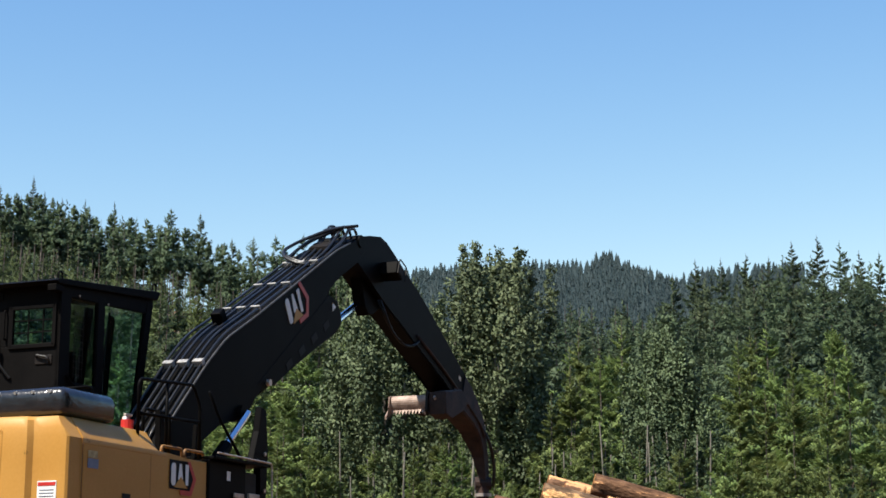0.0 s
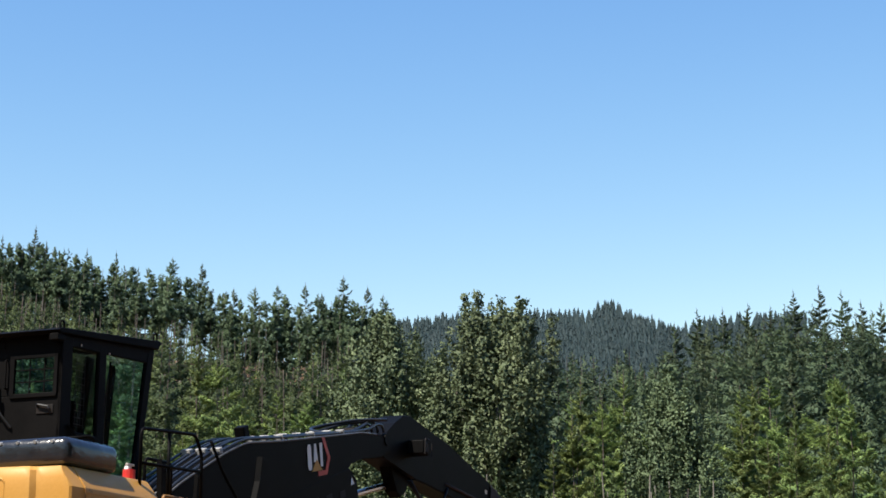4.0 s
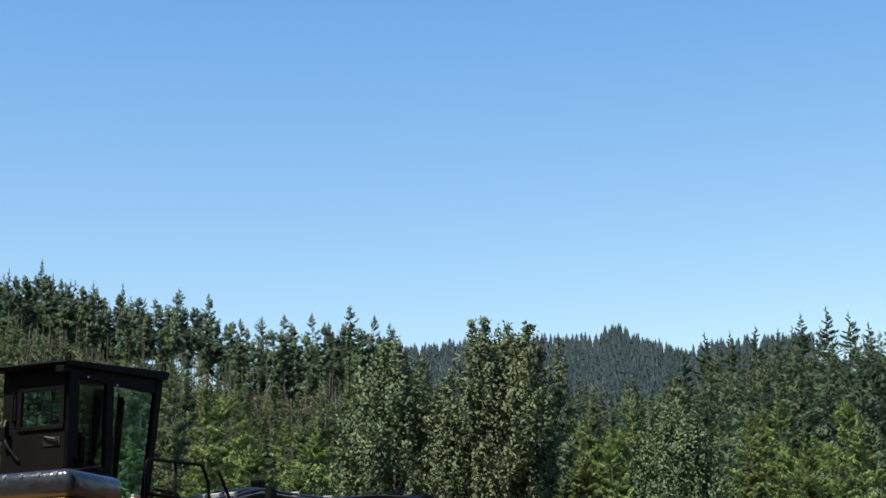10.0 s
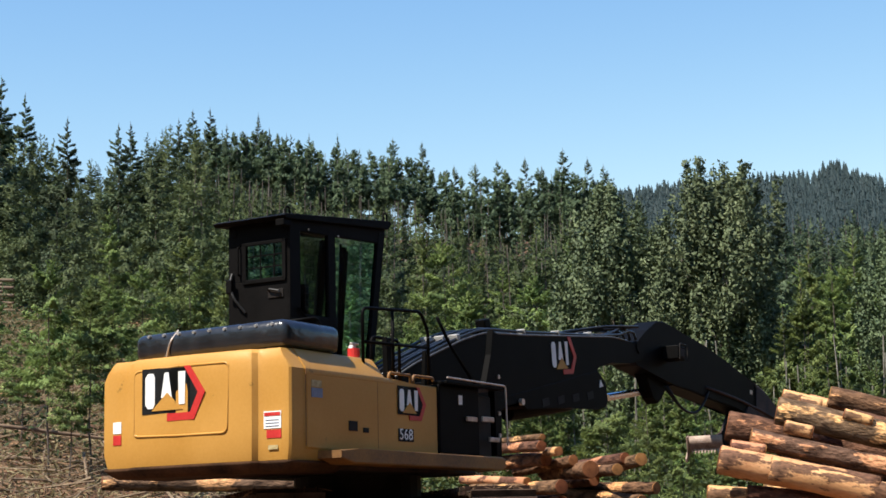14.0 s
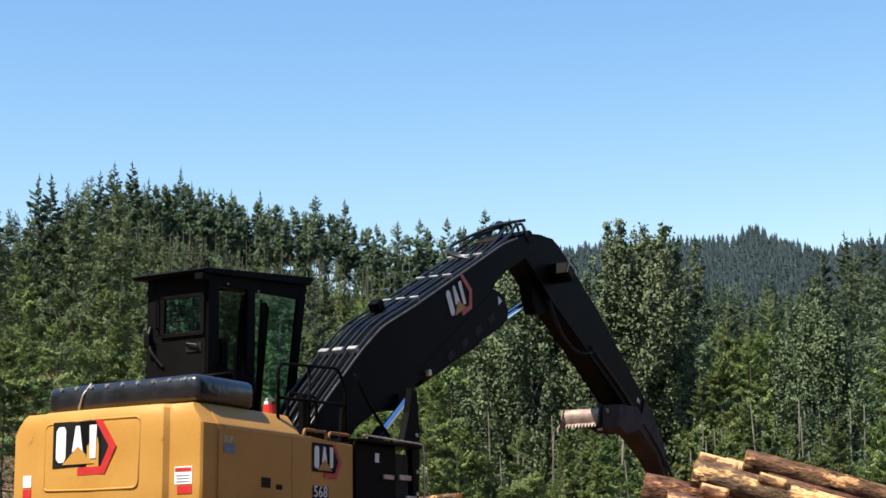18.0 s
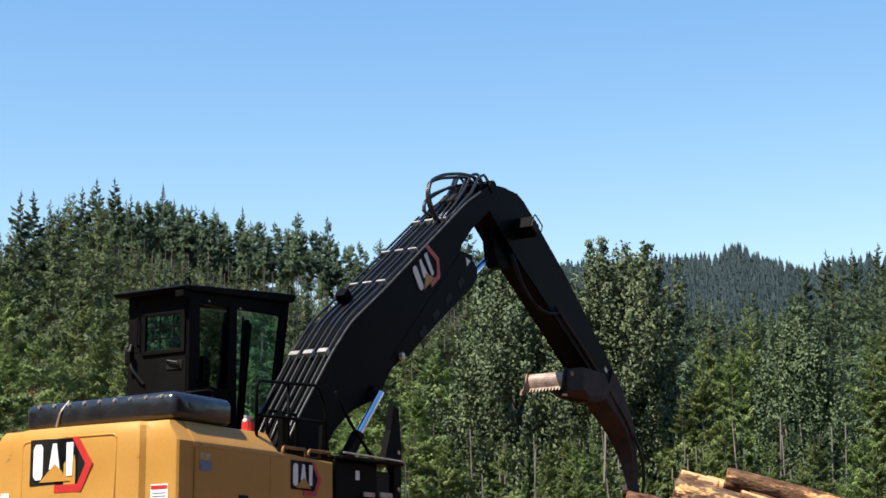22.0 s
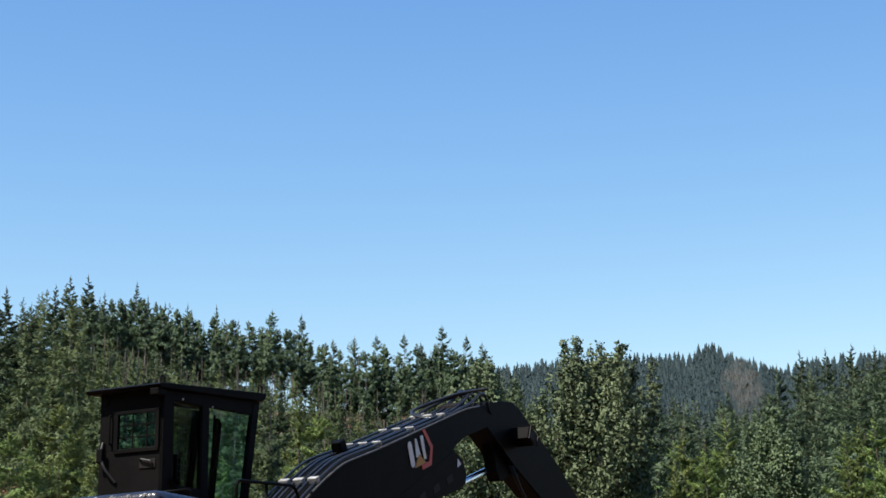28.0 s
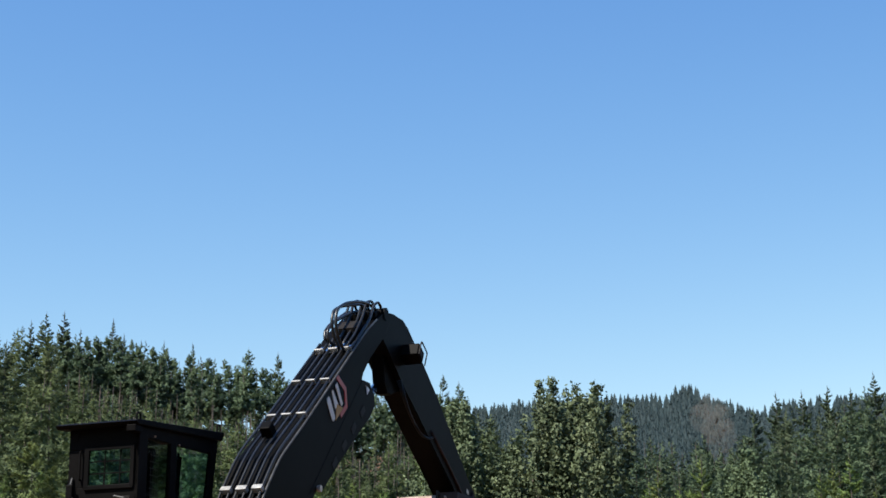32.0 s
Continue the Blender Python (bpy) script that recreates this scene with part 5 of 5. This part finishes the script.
def build_woods():
    tall = [conifer("tall dark green fir of the forest", 24, 4.3 + 0.35 * (i % 3), 0.10, NEEDLE, 21 + i, 220, 66, 0.022, 0.86) for i in range(6)]
    thin = [conifer("tall thin fir with bare lower trunk", 24, 3.7, 0.42, NEEDLE, 31 + i, 120, 64, 0.022, 0.75, pale=i % 2 == 0) for i in range(4)]
    poles = [conifer("tall fir with long bare pale trunk and open crown", 24, 2.9, 0.58, NEEDLE, 61 + i, 80, 52, 0.015, 0.75, 0.01 * (i - 1), (-0.25, 0.5), True) for i in range(5)]
    young = [conifer("bright green young fir", 9, 2.3, 0.05, NEEDLE_YOUNG, 41 + i, 62, 270, 0.017, 0.9, rise=(-0.45, 0.4), tier=0.9) for i in range(5)]
    lanky = [conifer("lanky young fir with thin bare trunk", 9, 2.15, 0.44, NEEDLE_YOUNG, 51 + i, 46, 230, 0.018, 0.7, 0.03, (-0.4, 0.4), tier=0.9) for i in range(4)]
    broad = [conifer("broad dark fir with layered drooping boughs", 24, 5.2 + 0.5 * (i % 3), 0.06, NEEDLE, 81 + i, 90, 190, 0.020, 0.85, rise=(-0.55, 0.3), tier=0.8) for i in range(5)]
    random.seed(5)

    def put(kinds, ref, az, r, height):
        return stand(random.choice(kinds), az, r, height, ref)
    for az, el in SKYLINE:
        r = random.uniform(235, 265) if az > -9.3 else random.uniform(122, 146)
        put(poles if -3 < az < 5 else broad if az < -8 or az > 10 else tall, 24, az, r, top_height(az, el + 0.14, r))
    for r, gap, low, high in ((44, 1.3, 4.6, 6.6), (49, 1.4, 5.2, 7.6), (55, 1.6, 5.8, 8.4), (62, 1.9, 6.2, 8.8), (70, 2.3, 6.8, 9.4), (80, 3.0, 7.2, 10.0), (92, 5, 8, 11), (112, 5.4, 8.6, 12), (136, 6, 9.4, 13), (165, 6.5, 10, 14), (200, 7, 11, 14)):
        n = int(radians(46) * r / gap)
        for i in range(n):
            az = -21 + 46 * (i + random.uniform(0, 0.9)) / n
            rr = r * random.uniform(0.94, 1.06)
            if az < -13.5 and rr < 115 or az < -8 and rr < 50 or -9 < az < 2 and rr < 43:
                continue
            lid = top_height(az, rim(az) - (random.uniform(1.6, 2.9) if old_edge(az) and rr < 150 else random.uniform(0.2, 1.3)), rr)
            h = min(lid, top_height(az, rim(az) - random.uniform(1.6, 3.2) if old_edge(az) and 76 < rr < 150 else random.uniform(low, high), rr))
            if rr < 67 and behind_leaf(az):
                h = min(h, top_height(az, random.uniform(4.6, 6.2), rr))
            if h < 1.2:
                continue
            if rr < 88:
                put(young + lanky, 9, az, rr, h)
            elif rr < 130 and random.random() < (0.75 if old_edge(az) else 0.55 if az < 9 else 0.35):
                put(young, 9, az, rr, h)
            else:
                put((poles if rr < 185 else thin) if old_edge(az) else tall + thin[:2], 24, az, rr, h)
    for az, r, el in ((-13.6, 36, 9.5), (-12.3, 37, 8.6), (-11.6, 40, 8.6), (-10.6, 44, 9.3), (-9.1, 58, 10.2), (-15.4, 45, 8.2), (-12.9, 35, 6.8), (-16.6, 50, 9.6), (-8.0, 52, 8.8), (-6.6, 54, 8.6), (-14.4, 40, 7.4), (-11.0, 36, 6.5), (-9.9, 38, 7.6)):
        put(lanky, 9, az, r, top_height(az, el, r))
    # layered firs that stand out between the broadleaf trees
    for az, r, el in ((9.9, 57, 7.4), (10.5, 60, 8.3), (10.8, 66, 9.5), (11.5, 62, 8.9), (11.2, 55, 6.6), (12.2, 70, 9.7), (15.9, 60, 8.4), (16.7, 58, 7.5), (16.3, 68, 9.4), (17.6, 60, 8.8), (18.6, 58, 8.0), (19.3, 62, 9.0), (6.3, 57, 6.6), (7.0, 54, 6.0), (5.6, 55, 5.8)):
        put(young, 9, az, r, top_height(az, el, r))
    # broadleaf trees
    for k, (az, r, el, w, shape) in enumerate(COTTONWOODS):
        h = top_height(az, el, r)
        t = cottonwood(h, w, 0.20, 70 + k, shape)
        x, y = r * math.sin(radians(az)), r * math.cos(radians(az))
        t.matrix_basis = pose(x, y, ground_z(x, y) - 0.1, 0, 0, 40 * k)
    for o in tall + broad + thin + poles + young + lanky:
        for c in o.children:
            bpy.data.objects.remove(c)
        bpy.data.objects.remove(o)


build_woods()


def build_forest_fill(name, label, material, near, far, count, seed, left=-22, right=25):
    """The mass of the forest behind the trees that stand out."""
    random.seed(seed)
    rng = np.random.default_rng(seed)
    made = []
    for i in range(count):
        az, r = random.uniform(left, right), near + (far - near) * random.random() ** 0.8
        if az < -13.0 and r < 115:
            continue
        if r < 92 and behind_leaf(az):
            r += 25
        x, y = r * math.sin(radians(az)), r * math.cos(radians(az))
        lid = rim(az) + 0.1 - 1.2 * random.random() ** 1.3 - (1.5 if -3.2 < az < 5 else 0) - (2.2 if old_edge(az) and r < 150 else 0)
        if old_edge(az) and 148 < r < 178:
            continue
        h = min(top_height(az, lid, r), random.uniform(9, 15) if r < 130 else random.uniform(15, 24))
        if h < 3:
            continue
        made.append(fir_cards(rng, h, 0.17 * h + 0.4, 0.10, 88, *((46, 0.022 * h) if r < 150 else (30, 0.026 * h)), 0.8, at=(x, y, ground_z(x, y))))
    ob = cards_mesh(name, np.concatenate([v for v, n in made]), np.concatenate([n for v, n in made]), material)
    tagged(ob, label, "forest", kind="stuff")


build_forest_fill("forest_mass", "dense young green conifers on the lower slope", NEEDLE_MASS, 80, 150, 150, 15, -22, 9)
build_forest_fill("forest_mass", "dense dark green conifers on the lower slope", NEEDLE_OLD, 80, 150, 85, 18, 9, 25)
build_forest_fill("forest_mass", "dense dark blue-green old conifers under the skyline", NEEDLE_OLD, 150, 268, 430, 16)


def build_tree_row(name, label, material, count, seed, left, right, near, far, top, width, bare, arms, per, size, rise, trunk, power=0.65):
    """A far row of trees, too many to count; top gives the height angle of a tree's tip."""
    random.seed(seed)
    rng = np.random.default_rng(seed)
    made, bm = [], bmesh.new()
    for i in range(count):
        az, r = left + (right - left) * (i + random.random()) / count, random.uniform(near, far)
        x, y = r * math.sin(radians(az)), r * math.cos(radians(az))
        z, h = ground_z(x, y), min(30, top_height(az, top(az), r))
        if h < 3:
            continue
        made.append(fir_cards(rng, h, width * h * random.uniform(0.85, 1.2), bare * random.uniform(0.92, 1.06), arms, per, size, power, rise, at=(x, y, z)))
        lean = random.uniform(-0.3, 0.3)
        tube([(x, y, z - 0.3), (x + lean, y, z + 0.5 * h), (x + lean * 1.6, y, z + 0.97 * h)], 0.0045 * h + 0.012, 6, bm=bm, taper=0.02)
    ob = cards_mesh(name, np.concatenate([v for v, n in made]), np.concatenate([n for v, n in made]), material)
    part("trunks", bm, trunk, ob)
    tagged(ob, label, "forest", kind="stuff")


# edge of the old stand: bare trunks over the young trees, with the sky between them
build_tree_row("forest_row", "open crowns of tall thin conifers on bare pale trunks", NEEDLE, 88, 26, -8.5, 4.8, 150, 172, lambda az: rim(az) - abs(random.gauss(0, 0.5)),
               0.07, 0.74, 56, 48, 0.27, (-0.25, 0.45), PALE_TRUNK, 0.7)
build_tree_row("forest_row", "green young firs below the old stand", NEEDLE_MASS, 125, 28, -9.5, 5.5, 86, 138, lambda az: rim(az) - random.uniform(1.25, 2.7),
               0.19, 0.06, 140, 52, 0.19, (-0.4, 0.3), TRUNK, 0.95)
build_tree_row("forest_row", "dark firs standing below the far ridge", NEEDLE, 62, 27, 8.6, 15.2, 150, 235, lambda az: 10.4 - 1.1 * random.random(),
               0.19, 0.10, 150, 44, 0.42, (-0.5, 0.25), TRUNK, 0.8)

build_tree_row("thicket", "slim pale stems of young trees below the cottonwoods", NEEDLE_MASS, 30, 29, 3.0, 15.0, 52, 57, lambda az: random.uniform(4.6, 6.6),
               0.10, 0.45, 20, 24, 0.13, (-0.3, 0.4), PALE_TRUNK, 0.7)


def build_shade_trees():
    """Unseen trees beside and behind the camera, added to block sky light."""
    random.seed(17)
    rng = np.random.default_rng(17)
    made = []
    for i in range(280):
        # the first 190 stand close, to darken the loader's right side
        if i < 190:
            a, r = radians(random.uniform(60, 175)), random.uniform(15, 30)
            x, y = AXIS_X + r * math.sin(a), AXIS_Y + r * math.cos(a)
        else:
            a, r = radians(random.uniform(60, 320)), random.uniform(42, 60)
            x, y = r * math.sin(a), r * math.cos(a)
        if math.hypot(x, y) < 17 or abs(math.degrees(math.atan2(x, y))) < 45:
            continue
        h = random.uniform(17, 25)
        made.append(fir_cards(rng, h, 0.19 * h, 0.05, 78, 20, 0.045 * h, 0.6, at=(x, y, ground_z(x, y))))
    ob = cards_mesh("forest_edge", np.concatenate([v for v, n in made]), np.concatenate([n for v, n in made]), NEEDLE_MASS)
    tagged(ob, "unseen dark green conifers added to block sky light", "forest", kind="stuff")


build_shade_trees()


def build_far_woods():
    random.seed(8)
    ridge = [(4.5, 11.25), (5.68, 11.3), (6.7, 11.4), (9.31, 11.5), (10.23, 11.52), (11.2, 11.5), (11.6, 11.78), (11.9, 11.82), (12.2, 11.55), (13.36, 11.1), (13.9, 10.9), (14.64, 11.1), (18, 11.3)]
    rng = np.random.default_rng(8)
    made = []
    for row in range(17):
        r = 640 - row * 18
        for i in range(210):
            az = 2.5 + 15.5 * (i + random.random() * 2.0) / 210
            el = float(np.interp(az, [a for a, e in ridge], [e for a, e in ridge])) + 0.16 - 0.135 * row - abs(random.gauss(0, 0.13)) + 0.12 * noise.noise(Vector((az * 2.6, row * 0.7, 0)))
            x, y = r * math.sin(radians(az)), r * math.cos(radians(az))
            h, top = random.uniform(9, 15), EYE_Z + r * math.tan(radians(el))
            w, k = h * random.uniform(0.15, 0.21), np.arange(8)
            for f0, f1, ww in ((0, 0.3, 0.36), (0.12, 0.6, 0.72), (0.4, 1.0, 1.0)):
                q, rr = k * 0.7854 + random.uniform(0, 6.28), w * ww * rng.uniform(0.75, 1.2, 8)
                ring = np.stack([x + rr * np.cos(q), y + rr * np.sin(q), top - h * f1 + rng.uniform(-0.05, 0.05, 8) * h], 1)
                made.append(np.stack([np.tile([[x, y, top - h * f0]], (8, 1)), ring, ring[(k + 1) % 8]], 1))
            made.append(fir_cards(rng, h, w * 1.25, 0.05, 8, 4, 0.075 * h, 0.75, at=(x, y, top - h))[0])
    V = np.concatenate(made)
    # a common lean in the normals flattens the shading, as haze would
    N = unit(0.7 * unit(np.cross(V[:, 1] - V[:, 0], V[:, 2] - V[:, 0])) + np.array([[-0.15, -0.35, 0.6]]))
    ob = cards_mesh("far_woods", V, N, NEEDLE_HAZED)
    tagged(ob, "distant conifer forest on a ridge, tinted blue-green for haze", "forest", kind="stuff")


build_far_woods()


def build_slash():
    random.seed(9)
    verts, faces = [], []
    for _ in range(15000):
        az, r = random.uniform(-22, 14), random.uniform(24, 62)
        if az > -4 and r > 38:
            continue
        x, y = r * math.sin(radians(az)), r * math.cos(radians(az))
        if math.hypot(x - AXIS_X, y - AXIS_Y) < 2.8:
            continue
        p = Vector((x, y, ground_z(x, y) + random.uniform(-0.02, 0.12 if az > -4 else 0.3)))
        L, w = random.uniform(0.05, 0.32) * (1 if random.random() < 0.93 else 2.6), random.uniform(0.006, 0.024)
        d = Vector((random.gauss(0, 1), random.gauss(0, 1), random.gauss(0, 0.3))).normalized()
        s = d.cross(Vector((0, 0, 1))).normalized() * w
        u = Vector((0, 0, w))
        n = len(verts)
        verts += [p - d * L - s, p - d * L + s, p - d * L + u * 1.6, p + d * L - s * 0.6, p + d * L + s * 0.6, p + d * L + u]
        faces += [(n, n + 1, n + 4, n + 3), (n + 1, n + 2, n + 5, n + 4), (n + 2, n, n + 3, n + 5), (n, n + 2, n + 1), (n + 3, n + 4, n + 5)]
    bm = bmesh.new()
    for _ in range(420):
        az, r = random.uniform(-21, -5), random.uniform(29, 58)
        x, y = r * math.sin(radians(az)), r * math.cos(radians(az))
        if math.hypot(x - AXIS_X, y - AXIS_Y) < 4:
            continue
        p, L, a = Vector((x, y, ground_z(x, y) + random.uniform(0.05, 0.35))), random.uniform(0.5, 1.7), random.uniform(0, 6.28)
        d = Vector((math.cos(a), math.sin(a), random.gauss(0, 0.28))) * L
        tube([p - d, p + Vector((0, 0, random.uniform(-0.1, 0.15))), p + d], random.uniform(0.012, 0.035), 5, bm=bm, taper=0.008)
    tagged(part("dead_branches", bm, WEATHERED), "tangle of dead grey branches on the cut slope", "slash", kind="stuff")
    ob = solid("slash", verts, faces, CHIPS)
    tagged(ob, "litter of broken branches and bark on the ground", "slash", kind="stuff")
    verts, faces = [], []
    for _ in range(9000):
        az, r = random.uniform(-22, 25), random.uniform(37, 190)
        if az < -9 and random.random() < 0.6:
            continue
        x, y = r * math.sin(radians(az)), r * math.cos(radians(az))
        tall = 0.6 if az < -9 else 1.5
        leaf_cloud(verts, faces, Vector((x, y, ground_z(x, y) + random.uniform(0.1, tall))), 20, 0.5 * max(1, r / 60), 0.085 * max(1, r / 60), 0.8)
    dry, dry_faces = [], []
    for _ in range(8000):
        az, r = random.uniform(-22, -3), random.uniform(28, 108)
        x, y = r * math.sin(radians(az)), r * math.cos(radians(az))
        leaf_cloud(dry, dry_faces, Vector((x, y, ground_z(x, y) + random.uniform(0.05, 0.25))), 12, 0.3 + 0.003 * r, 0.07 + 0.0010 * r, 0.5, 0.16)
    ob = solid("dry_grass", dry, dry_faces, DRY_GRASS)
    tagged(ob, "dry yellow-green grass and litter on the cut slope", "grass", kind="stuff")
    ob = solid("brush", verts, faces, BRUSH)
    tagged(ob, "low green brush under the trees", "brush", kind="stuff")


build_slash()


def build_insect():
    fly = part("insect", tube([(-0.006, 0, 0), (-0.003, 0, 0.0005), (0.003, 0, 0.0005), (0.006, 0, 0)], 0.0022, 8, taper=0.0015), INK)
    tagged(fly, "small dark insect flying past in the air", "insect")
    for side in (-1, 1):
        part("wing", plate([(-0.004, 0.001), (0.0, 0.0005), (0.001, 0.007), (-0.002, 0.0085), (-0.0045, 0.006)], side * 0.001, side * 0.0013), WINGS, fly, "thin grey wing")
    return fly


insect = build_insect()


def build_dust():
    """Thin road dust that drifts up behind the trees below the ridge."""
    m = bpy.data.materials.new("airborne_dust")
    m.use_nodes = True
    nt = m.node_tree
    b = nt.nodes["Principled BSDF"]
    b.inputs["Base Color"].default_value, b.inputs["Roughness"].default_value = (0.42, 0.35, 0.29, 1), 1.0
    b.inputs["Alpha"].default_value = 0.032
    cloud = empty("dust_cloud", Matrix(), "thin brown dust drifting up behind the trees", "dust")
    random.seed(31)
    for x, z, w, h in ((0, 0, 2.6, 3.4), (0.9, 2.6, 2.2, 3.0), (-1.2, 4.0, 2.4, 3.2), (-3.0, 5.6, 2.3, 2.6), (0.4, 5.4, 2.0, 2.8), (-1.6, 7.4, 2.6, 2.4)):
        bm = bmesh.new()
        bmesh.ops.create_icosphere(bm, subdivisions=3, radius=1.0)
        ph = random.uniform(0, 20)
        for v in bm.verts:
            k = 1 + 0.45 * noise.noise(v.co * 1.6 + Vector((ph, 0, 0)))
            v.co = Vector((x + v.co.x * w * k, random.uniform(-0.05, 0.05) + v.co.y * 2.0 * k, z + v.co.z * h * k))
        part("dust_puff", bm, m, cloud, smooth=True)
    return cloud


dust = build_dust()


# ---- movement ----
def boom_point(b, u, v):
    c, s = math.cos(radians(b)), math.sin(radians(b))
    return Vector((BOOM_FOOT[0] + c * u - s * v, BOOM_FOOT[2] + s * u + c * v))


def motions():
    swing, lift, reach, tool = [], [], [], []
    cyl, rod, sbar, srod = [], [], [], []
    for t, phi, b, s in WORK:
        swing.append((t, pose(AXIS_X, AXIS_Y, BASE_Z, 0, 0, phi)))
        lift.append((t, pose(BOOM_FOOT[0], BOOM_FOOT[1], BOOM_FOOT[2], 0, -b, 0)))
        pin = boom_point(b, *STICK_PIN)
        reach.append((t, pose(pin.x, BOOM_FOOT[1], pin.y, 0, -s, 0)))
        c, q = math.cos(radians(s)), math.sin(radians(s))
        tip = pin + Vector((c * 7.20 + q * 1.28, q * 7.20 - c * 1.28))
        tool.append((t, pose(tip.x, BOOM_FOOT[1] - 0.16, tip.y, 0, 0, 25)))
        low, top = Vector((0.62, 2.0)), boom_point(b, 2.45, -0.40)
        a = math.degrees(math.atan2(top.y - low.y, top.x - low.x))
        cyl.append((t, low, a))
        rod.append((t, top, a))
        back, front = boom_point(b, 3.6, -0.62), pin + Vector((c * 1.05 + q * 0.63, q * 1.05 - c * 0.63))
        a = math.degrees(math.atan2(front.y - back.y, front.x - back.x))
        sbar.append((t, pose(back.x, BOOM_FOOT[1], back.y, 0, -a, 0)))
        srod.append((t, pose(front.x, BOOM_FOOT[1], front.y, 0, -a, 0)))
    walk(loader, swing)
    walk(boom, lift)
    walk(stick, reach)
    for y, hose in loops:
        walk(hose, [(t, pose(0, y, 0.25, -float(np.interp(b, (30, 36.6, 38.6), (78, 70, 0))), 0, 0) @ pose(0, -y, -0.25)) for t, phi, b, s in WORK])
    walk(grapple, tool)
    for y, barrel, bar in lift_parts:
        walk(barrel, [(t, pose(p.x, y, p.y, 0, -a, 0)) for t, p, a in cyl])
        walk(bar, [(t, pose(p.x, y, p.y, 0, -a, 0)) for t, p, a in rod])
    walk(stick_barrel, sbar)
    walk(stick_rod, srod)
    # the dust rises after a truck has passed below the ridge
    for_dust = [(0, 13.4, 6.0), (20, 13.4, 6.2), (24, 13.2, 8.4), (26, 13.1, 9.2), (28, 13.0, 9.6), (30, 12.9, 9.7), (32, 12.8, 9.8)]
    walk(dust, [(t, Matrix.Translation((330 * math.sin(radians(az)), 330 * math.cos(radians(az)), EYE_Z + 330 * math.tan(radians(el))))) for t, az, el in for_dust])
    rest = Vector((-2.4, -1.5, ground_z(-2.4, -1.5) + 0.002))
    a, b = ray_at(-11.23, 16.0, 3.3), ray_at(-7.73, 15.19, 3.3)
    spots = [(0, rest), (24.4, rest), (24.8, Vector((-2.2, 1.2, 2.3))), (25.0, a), (25.1, b), (25.22, Vector((-0.55, 1.0, 2.3))), (25.6, Vector((-1.5, -0.6, 1.0))), (26.2, rest), (32, rest)]
    walk(insect, [(t, pose(p.x, p.y, p.z, 0, 8, 15)) for t, p in spots])


motions()
